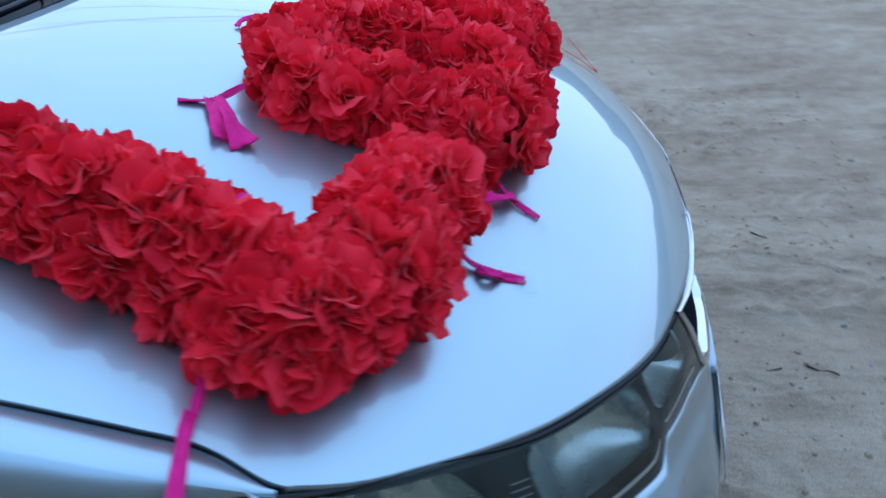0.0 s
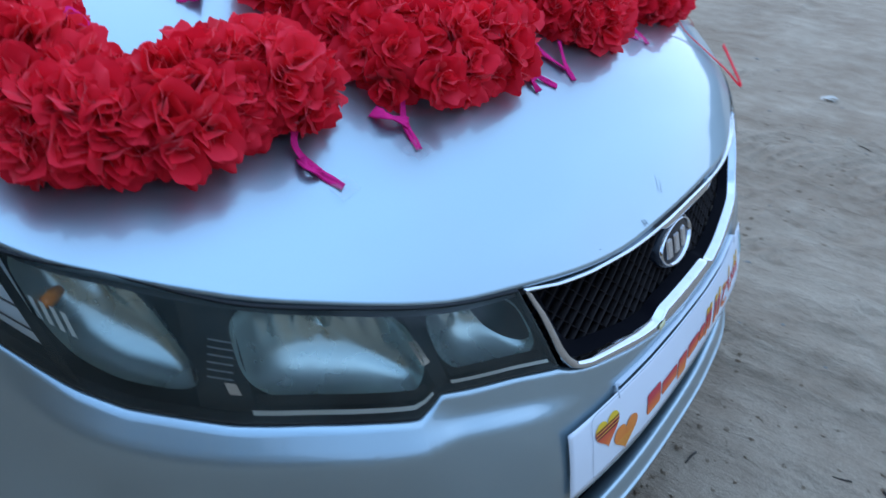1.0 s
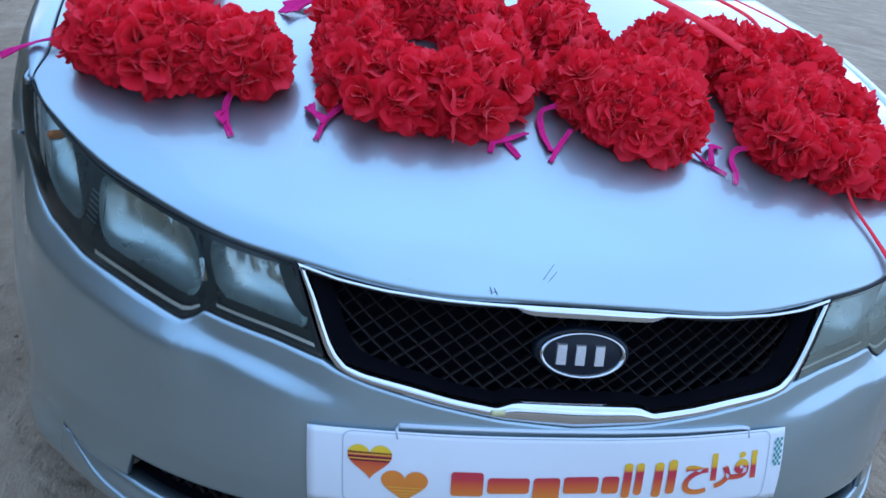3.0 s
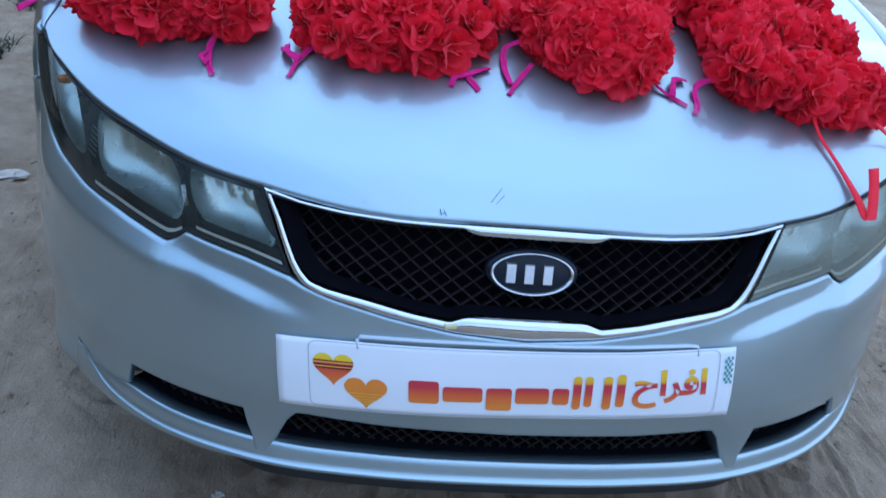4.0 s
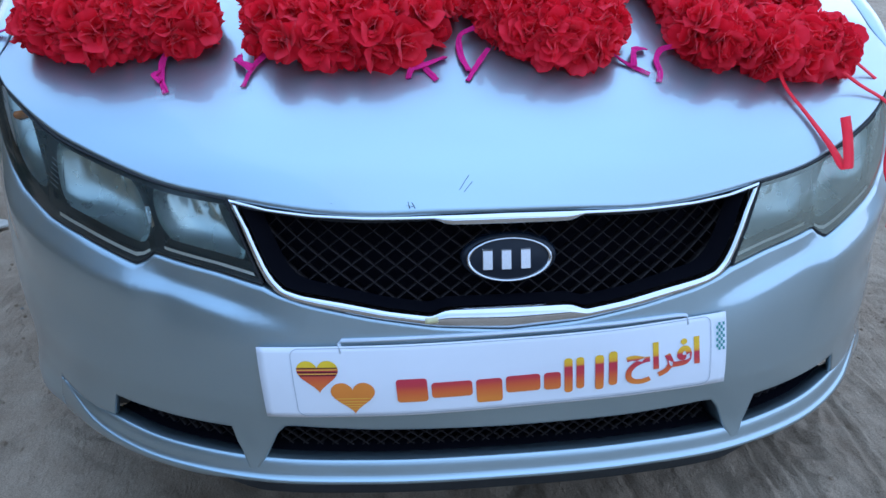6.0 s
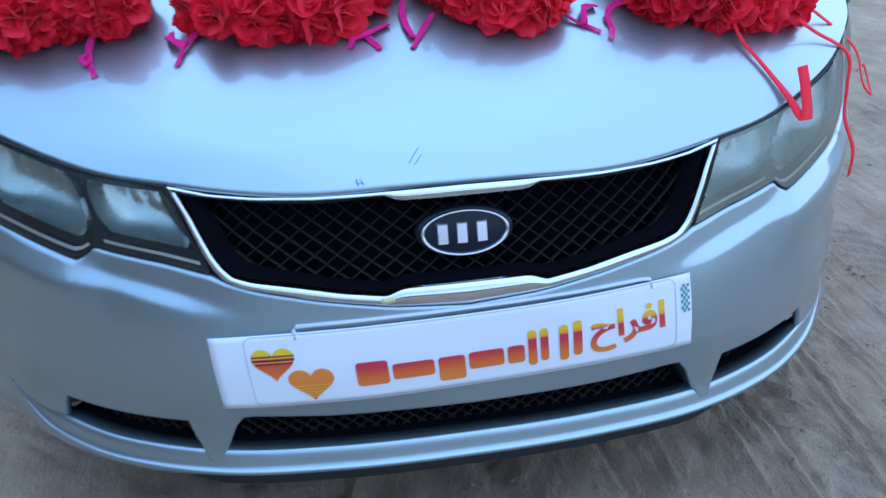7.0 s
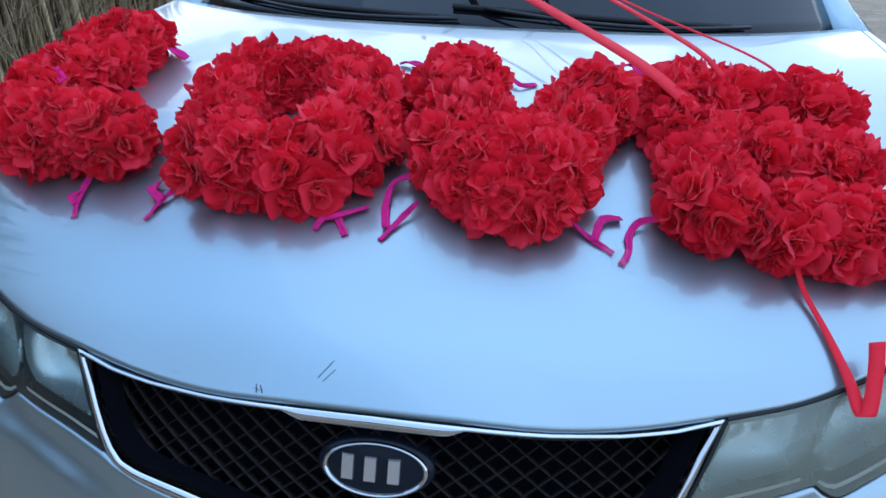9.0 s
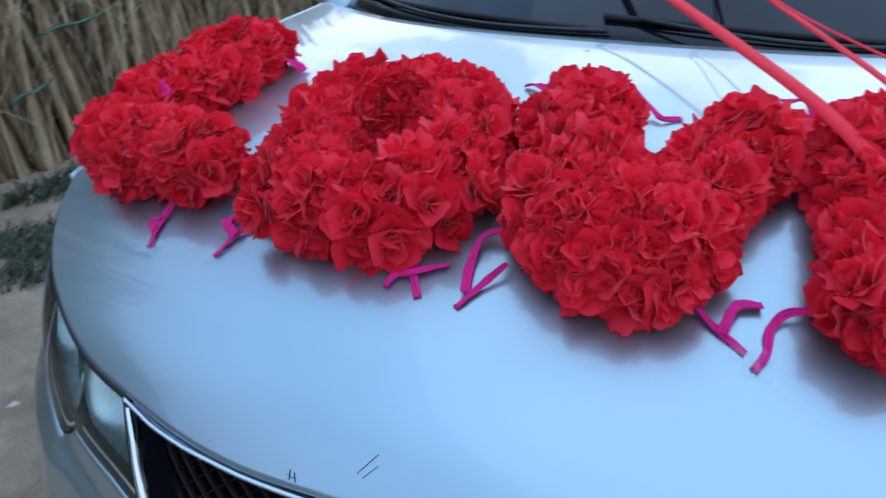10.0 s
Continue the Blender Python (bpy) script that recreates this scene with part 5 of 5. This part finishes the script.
cloth_tie([([(0.060, 0.570, 0.03), (0.084, 0.560, 0.012), (0.102, 0.544, 0.006), (0.126, 0.556, 0.003)], 0.012)], (0.128, 0.558, 0.035, 0.022))
cloth_tie([([(0.240, 0.545, 0.05), (0.264, 0.560, 0.048), (0.284, 0.545, 0.035), (0.292, 0.520, 0.015)], 0.026)])
cloth_tie([([(-0.550, 0.660, 0.03), (-0.525, 0.662, 0.018), (-0.498, 0.654, 0.004)], 0.020)], (-0.488, 0.652, 0.035, 0.025))
cloth_tie([([(-0.618, 0.480, 0.070), (-0.604, 0.470, 0.086), (-0.588, 0.458, 0.070)], 0.020)])
cloth_tie([([(-0.102, 0.608, 0.004), (-0.084, 0.604, 0.008), (-0.062, 0.585, 0.012)], 0.014)])
cloth_tie([([(-0.670, 0.455, 0.03), (-0.705, 0.463, 0.010), (-0.738, 0.462, 0.007), (-0.752, 0.463, 0.007)], 0.010), ([(-0.742, 0.463, 0.010), (-0.762, 0.463, 0.012), (-0.80, 0.457, 0.010), (-0.826, 0.450, 0.006)], 0.016)])

# ---- red satin ribbons ----
def satin(pts, width, label, count=26, side=None):
    rb = thing("satin_ribbon", label, "ribbon", "red satin ribbons")
    bm = bmesh.new()
    path = through_points(pts, count)
    strip(bm, path, width, side)
    thicken(part("band", bm, SATIN, rb), 0.0008)
    return rb


ACROSS = lambda i: (0.8, 0.35, 0.45)
satin([(0.345, 0.375, 0.975), (0.264, 0.50, 1.020), (0.072, 0.80, 1.087), (-0.12, 1.10, 1.155), (-0.22, 1.38, 1.275), (-0.30, 1.70, 1.49)], 0.017, "wide red satin ribbon drawn from the flowers up over the windscreen", 40, ACROSS)
satin([(0.385, 0.44, 1.010), (0.342, 0.50, 1.043), (0.204, 0.80, 1.097), (0.06, 1.12, 1.16), (0.0, 1.40, 1.29), (-0.06, 1.70, 1.49)], 0.008, "narrow red satin ribbon drawn up over the windscreen", 40, ACROSS)
satin([(0.47, 0.455, 1.005), (0.423, 0.50, 1.034), (0.21, 0.72, 1.105), (0.08, 1.10, 1.19), (0.02, 1.42, 1.32), (0.0, 1.70, 1.495)], 0.004, "thin red satin ribbon drawn up over the windscreen", 40, ACROSS)
satin([on_hood(0.455, 0.235, 0.03), on_hood(0.47, 0.205, 0.010), on_hood(0.492, 0.165, 0.005), (0.512, 0.118, 0.735), (0.521, 0.092, 0.712), (0.528, 0.085, 0.708), (0.534, 0.098, 0.722), (0.540, 0.122, 0.75), (0.542, 0.14, 0.772)], lambda t: 0.008 + 0.011 * smooth(0.15, 0.6, t), "red satin ribbon end bent up over the headlight", 44, lambda i: (0.97, 0.2, -0.15 + 0.006 * i))
satin([on_hood(0.575, 0.245, 0.03), on_hood(0.62, 0.25, 0.012), shell(0.80, 0.755, -0.012), shell(0.80, 0.70, -0.012), shell(0.800, 0.65, -0.010), shell(0.80, 0.595, -0.010), shell(0.798, 0.548, -0.012)], 0.011, "red satin ribbon hanging down over the headlight", 30, lambda i: (0.8, 0.5, 0.1))
satin([on_hood(0.61, 0.28, 0.03), on_hood(0.65, 0.30, 0.012), shell(0.87, 0.75, -0.014), shell(0.875, 0.69, -0.03), shell(0.895, 0.665, -0.045), shell(0.925, 0.68, -0.04), shell(0.915, 0.71, -0.03), shell(0.880, 0.708, -0.02)], 0.009, "red satin ribbon curled into a loop beside the headlight", 36, lambda i: (0.6, 0.7, 0.3))
# ---- ground ----
def axis(lo, hi, near_lo, near_hi, step, grow=1.22):
    pts = [near_lo + step * i for i in range(round((near_hi - near_lo) / step) + 1)]
    d = step
    while pts[-1] < hi:
        d *= grow
        pts.append(pts[-1] + d)
    d = step
    while pts[0] > lo:
        d *= grow
        pts.insert(0, pts[0] - d)
    return pts


# thin ridges and furrows left by wheels, nearly parallel to the car: place, slant, width, height
FURROWS = [(0.548, 0.035, 0.010, 0.007), (0.588, 0.04, 0.008, 0.006), (0.618, 0.02, 0.010, 0.009), (0.757, 0.12, 0.014, 0.008), (0.795, 0.10, 0.010, 0.006), (0.905, 0.03, 0.010, 0.008), (0.928, 0.05, 0.008, 0.006),
           (0.955, 0.13, 0.010, 0.007), (1.12, -0.02, 0.012, 0.006), (1.17, 0.0, 0.010, 0.005), (1.38, 0.06, 0.012, 0.007), (1.44, 0.05, 0.012, 0.006), (1.50, 0.06, 0.014, 0.006), (1.83, -0.04, 0.014, 0.008), (1.90, -0.04, 0.012, 0.006),
           (2.30, 0.08, 0.016, 0.008), (2.38, 0.07, 0.014, 0.007), (2.9, 0.0, 0.018, 0.009), (3.4, 0.05, 0.02, 0.010), (0.40, 0.06, 0.010, 0.005), (0.28, -0.05, 0.012, 0.004), (-1.16, 0.03, 0.014, 0.005), (-1.32, 0.03, 0.014, 0.005)]


def sand_z(x, y):
    p = Vector((x, y, 0))
    z = 0.020 * noise.noise(p * 0.9) + 0.010 * noise.noise(p * 3.1) + 0.006 * noise.noise(Vector((x * 9, y * 4, 0))) + 0.0035 * noise.noise(Vector((x * 26, y * 13, 4)))
    # scuffed pits where feet have gone
    z -= 0.040 * max(0.0, noise.noise(Vector((x * 6.5 + 9, y * 5.2, 7))) - 0.30)
    z -= 0.022 * max(0.0, noise.noise(Vector((x * 19, y * 15 + 5, 2))) - 0.38)
    # kicked-up crescents and scuffs in the looser sand
    loose = smooth(-0.15, 0.35, noise.noise(p * 1.9 + Vector((3, 1, 6))))
    wave = noise.noise(Vector((x * 7 + 1.5 * noise.noise(p * 5), y * 7, 11)))
    z += loose * (0.010 * math.exp(-(wave / 0.09) ** 2) + 0.007 * noise.noise(Vector((x * 21, y * 17, 9))))
    for cx, lean, w, h in FURROWS:
        d = x - cx - lean * (y - 0.1) - 0.012 * noise.noise(Vector((y * 1.7, cx * 9, 3)))
        if abs(d) < 3 * w:
            k = smooth(-0.45, 0.05, noise.noise(Vector((cx * 7, y * 1.6, 1))))
            z += k * h * (math.exp(-(d / (0.55 * w)) ** 2) - 0.9 * math.exp(-((d - 1.2 * w) / (0.7 * w)) ** 2))
    # curved tread marks between two furrows
    for x0, x1 in ((0.635, 0.745), (1.19, 1.34), (1.93, 2.2)):
        if x0 - 0.02 < x < x1 + 0.02:
            u = (x - x0) / (x1 - x0)
            f = smooth(-0.1, 0.15, u) * (1 - smooth(0.85, 1.1, u)) * smooth(-0.35, 0.2, noise.noise(Vector((x0 * 5, y * 2.1, 8))))
            z += 0.0055 * f * math.sin((y + 0.10 * u * u + 0.02 * noise.noise(p * 6)) * 105)
    return z


xs, ys = axis(-600, 600, -1.7, 2.4, 0.0085), axis(-600, 600, -0.9, 1.5, 0.011)
bm = bmesh.new()
grid(bm, [[(x, y, GROUND + (sand_z(x, y) if abs(x) < 12 and abs(y) < 12 else 0.0)) for x in xs] for y in ys])
ground = part("ground", bm, SAND)
tagged(ground, "pale packed sand with wheel tracks and scattered litter", "sand", kind="structure")


def litter(x, y, size, seed, mat=LITTER, flat=0.35, label="crumpled scrap of white paper lying on the sand"):
    rng = random.Random(seed)
    bm = bmesh.new()
    bmesh.ops.create_icosphere(bm, subdivisions=2, radius=size / 2)
    for q in bm.verts:
        k = rng.uniform(0.65, 1.25) if mat is PEBBLE else rng.uniform(0.30, 1.40)
        q.co = Vector((q.co.x * k * 1.3, q.co.y * k, q.co.z * k * flat))
    ob = part("litter", bm, mat, soft=False)
    ob.location = (x, y, GROUND + sand_z(x, y) + size * flat * 0.3)
    ob.rotation_euler = (0, 0, rng.uniform(0, 6))
    return tagged(ob, label, "litter", "litter on the sand")


litter(-1.35, 1.565, 0.075, 1)
litter(2.87, 0.22, 0.06, 2)
litter(2.80, 1.16, 0.05, 3)
litter(-0.475, 0.065, 0.024, 4)
litter(-0.463, 0.169, 0.018, 5)
litter(-0.827, 0.131, 0.016, 6)
litter(-1.42, 0.70, 0.03, 7)
rng = random.Random(5)
for k in range(170):
    x, y = rng.uniform(-1.7, 3.5), rng.uniform(-1.0, 2.2)
    if abs(x) < 0.85 and y > 0.06:
        continue
    litter(x, y, rng.uniform(0.005, 0.013) + 0.010 * (k % 9 == 0), 50 + k, PEBBLE, 0.6, "small grey-brown pebble half sunk in the sand")

# crumbs of dried sand, too small to pick apart
verts, faces = [], []
crumb_rng = random.Random(21)
for k in range(4200):
    x, y, s = crumb_rng.uniform(-1.6, 2.4), crumb_rng.uniform(-0.9, 1.4), crumb_rng.uniform(0.002, 0.0055) + 0.005 * crumb_rng.random() ** 6
    if noise.noise(Vector((x * 2.3, y * 2.3, 5))) < crumb_rng.uniform(-0.25, 0.25) or (abs(x) < 0.85 and y > 0.15):
        continue
    z, base = GROUND + sand_z(x, y), len(verts)
    turn = crumb_rng.uniform(0, 6.3)
    for i in range(5):
        r = s * crumb_rng.uniform(0.7, 1.3)
        verts.append((x + r * math.cos(turn + i * 1.257), y + r * math.sin(turn + i * 1.257), z - 0.002))
    for i in range(5):
        r = s * crumb_rng.uniform(0.45, 0.85)
        verts.append((x + r * math.cos(turn + i * 1.257), y + r * math.sin(turn + i * 1.257), z + s * crumb_rng.uniform(0.4, 0.9)))
    faces += [(base + i, base + (i + 1) % 5, base + 5 + (i + 1) % 5, base + 5 + i) for i in range(5)]
    faces.append(tuple(base + 5 + i for i in range(5)))
crumb_mesh = bpy.data.meshes.new("sand_crumb")
crumb_mesh.from_pydata(verts, [], faces)
crumb_mesh.materials.append(SAND)
crumbs = new("sand_crumb", crumb_mesh)
tagged(crumbs, "small dry crumbs of sand strewn over the ground", "sand", kind="stuff")

# dry twigs
for k in range(46):
    x, y = rng.uniform(-1.5, 3.3), rng.uniform(-0.9, 1.8)
    if abs(x) < 0.85 and y > 0.06:
        continue
    a, l, r = rng.uniform(0, 6.3), rng.uniform(0.025, 0.075), rng.uniform(0.0012, 0.003)
    bend = rng.uniform(-0.3, 0.3)
    bm = bmesh.new()
    pts = []
    for i in range(6):
        t = i / 5 - 0.5
        px, py = x + l * (math.cos(a) * t - math.sin(a) * bend * t * t), y + l * (math.sin(a) * t + math.cos(a) * bend * t * t)
        pts.append((px - x, py - y, sand_z(px, py) + r * 0.7))
    tube(bm, pts, lambda t, r=r: r * (1 - 0.4 * t), 5)
    twig = part("twig", bm, TWIG)
    twig.location = (x, y, GROUND)
    tagged(twig, "thin dark dry twig lying on the sand", "twig", "twigs on the sand")

# ---- reed fence ----
rng = random.Random(11)
FENCE = [Vector((-3.2, -8.2, 0)), Vector((-2.92, 1.0, 0)), Vector((-3.22, 3.2, 0)), Vector((-3.9, 7.4, 0))]
FOOT = Vector((-2.92, 1.0, 0))
fence = thing("reed_fence", "tall fence of dry upright reeds and palm stalks", "fence", place=(FOOT.x, FOOT.y, GROUND))


def fence_at(d):
    """A place d metres along the fence, and its direction."""
    for p, q in zip(FENCE, FENCE[1:]):
        l = (q - p).length
        if d <= l or q is FENCE[-1]:
            return p + (q - p) * (d / l) - FOOT, (q - p).normalized()
        d -= l


def reed(bm, x0, y0, h, r, lean_x, lean_y):
    n = 6
    path = [(x0 + lean_x * (k / n) ** 1.3 + 0.012 * math.sin(k * 1.7 + x0 * 40), y0 + lean_y * (k / n), h * k / n - 0.02) for k in range(n + 1)]
    tube(bm, path, lambda t: r * (1 - 0.5 * t), 5, caps=False)


NEAR0, NEAR1 = 9.0, 13.6   # the stretch that the camera passes nearest
for k in range(290):
    c, d = fence_at(NEAR0 + (NEAR1 - NEAR0) * (k + rng.uniform(-0.4, 0.4)) / 290)
    out = Vector((d.y, -d.x, 0))
    c = c + out * rng.uniform(-0.02, 0.10)
    bm = bmesh.new()
    lean = d * rng.gauss(-0.62, 0.27) + out * rng.uniform(-0.12, 0.12)
    reed(bm, c.x, c.y, rng.uniform(1.9, 2.5), rng.choice((0.006, 0.009, 0.012, 0.017, 0.024, 0.032)), lean.x, lean.y)
    part("reed", bm, REED, fence)
bm = bmesh.new()
for k in range(1150):
    far = k / 1150 * 19.6
    c, d = fence_at(far)
    out = Vector((d.y, -d.x, 0))
    c = c + out * rng.uniform(-0.08, 0.03)
    lean = d * rng.gauss(-0.4, 0.24) + out * rng.uniform(-0.1, 0.1)
    reed(bm, c.x, c.y, rng.uniform(1.9, 2.4), rng.uniform(0.006, 0.014), lean.x, lean.y)
part("reeds", bm, REED, fence, "close-set dry stalks")["kind"] = "stuff"
bm = bmesh.new()
for k in range(4200):
    c, d = fence_at(rng.uniform(7.5, 17))
    out = Vector((d.y, -d.x, 0))
    c = c + out * rng.uniform(0.0, 0.13)
    z0, l = rng.uniform(0, 1.9), rng.uniform(0.2, 0.7)
    tilt, sway, w = rng.gauss(0.15, 0.3), rng.uniform(-0.05, 0.14), rng.uniform(0.003, 0.010)
    rows = []
    for i in range(4):
        t = i / 3
        q = c + d * (tilt * l * t) + out * (sway * t * t) + Vector((0, 0, z0 + l * t * (1 - 0.2 * t)))
        rows.append([q - d * (w * (1 - 0.8 * t)) + out * 0.004, q + d * (w * (1 - 0.8 * t))])
    grid(bm, rows)
part("dry_leaves", bm, REED, fence, "loose dry blades between the stalks")["kind"] = "stuff"
# pale stray straws that stick out and bend over
bm = bmesh.new()
for k in range(750):
    c, d = fence_at(rng.uniform(8.5, 15.5))
    out = Vector((d.y, -d.x, 0))
    c = c + out * rng.uniform(0.06, 0.16) + Vector((0, 0, rng.uniform(0, 1.3)))
    l, tilt, sway, w = rng.uniform(0.25, 0.8), rng.gauss(-0.3, 0.5), rng.uniform(0.0, 0.22), rng.uniform(0.0012, 0.0028)
    tube(bm, [c + d * (tilt * l * t + 0.10 * l * t * t) + out * (sway * t * t) + Vector((0, 0, l * t * (1 - 0.35 * t))) for t in (0, 0.3, 0.6, 0.85, 1)], w, 3, caps=False)
part("loose_straw", bm, STRAW, fence, "pale stray straws sticking out")["kind"] = "stuff"
# green cords that bind the stalks
for d0, z0, l in ((10.55, 0.62, 0.5), (11.15, 0.80, 0.35), (10.3, 0.35, 0.3)):
    bm = bmesh.new()
    pts = []
    for k in range(9):
        c, d = fence_at(d0 + l * k / 8)
        pts.append(c + Vector((d.y, -d.x, 0)) * (0.13 + 0.006 * math.sin(2.0 * k)) + Vector((0, 0, z0 + 0.06 * k / 8 + 0.008 * math.sin(0.9 * k))))
    tube(bm, pts, 0.007, 6)
    part("cord", bm, BINDING, fence, "green cord tied round the stalks")
# added dark sheet; its colour stands in for shade between the stalks
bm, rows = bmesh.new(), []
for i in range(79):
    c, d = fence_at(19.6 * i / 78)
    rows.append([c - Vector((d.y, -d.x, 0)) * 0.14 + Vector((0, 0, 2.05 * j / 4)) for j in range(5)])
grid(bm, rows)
thicken(part("backing", bm, GAP_SHADE, fence, "dark sheet behind the stalks, coloured as the shade in their gaps"), 0.05)

# scrubby weeds at its foot
bm = bmesh.new()
for k in range(15000):
    f = rng.random()
    reach = rng.uniform(0.25, 1.3)
    c = fence_at(9.2 + 4.3 * f + 0.9 * smooth(0.9, 1.2, reach))[0] + FOOT + Vector((reach, rng.uniform(-0.2, 0.2), GROUND))
    if noise.noise(c * 2.2 + Vector((4, 0, 2))) < rng.uniform(-0.3, 0.1) + 0.35 * smooth(0.9, 1.3, reach):
        continue
    a = rng.uniform(0, 6.3)
    l, w = rng.uniform(0.04, 0.11), rng.uniform(0.003, 0.008)
    rows = []
    for i in range(4):
        t = i / 3
        p = c + Vector((math.cos(a) * l * t * 0.8, math.sin(a) * l * t * 0.8, l * t * (1.1 - 0.6 * t)))
        s = Vector((-math.sin(a), math.cos(a), 0)) * w * (1 - t * 0.9)
        rows.append([p - s, p + s])
    grid(bm, rows)
weeds = part("weeds", bm, WEED)
tagged(weeds, "low grey-green weeds growing along the fence", "weeds", kind="stuff")
# ---- low ring round the open ground, far off: unseen, added to shape reflections ----
bm, rows = bmesh.new(), [[], []]
for k in range(181):
    a = 2 * math.pi * k / 180
    r = 55 + 4 * noise.noise(Vector((math.cos(a) * 2, math.sin(a) * 2, 5)))
    h = 5.0 + 2.0 * noise.noise(Vector((math.cos(a) * 4, math.sin(a) * 4, 0))) + 1.5 * noise.noise(Vector((math.cos(a) * 17, math.sin(a) * 17, 2)))
    # higher towards -x -y, only to darken what the bumper reflects
    h += 4.0 * smooth(0.2, 0.9, -0.75 * math.cos(a) - 0.66 * math.sin(a))
    rows[0].append((r * math.cos(a), r * math.sin(a), -0.5))
    rows[1].append((r * math.cos(a), r * math.sin(a), h))
grid(bm, rows)
tagged(part("backdrop", bm, FAR_RING), "distant dull ring, unseen, added for the paint to reflect like trees and low walls", "backdrop", kind="structure")
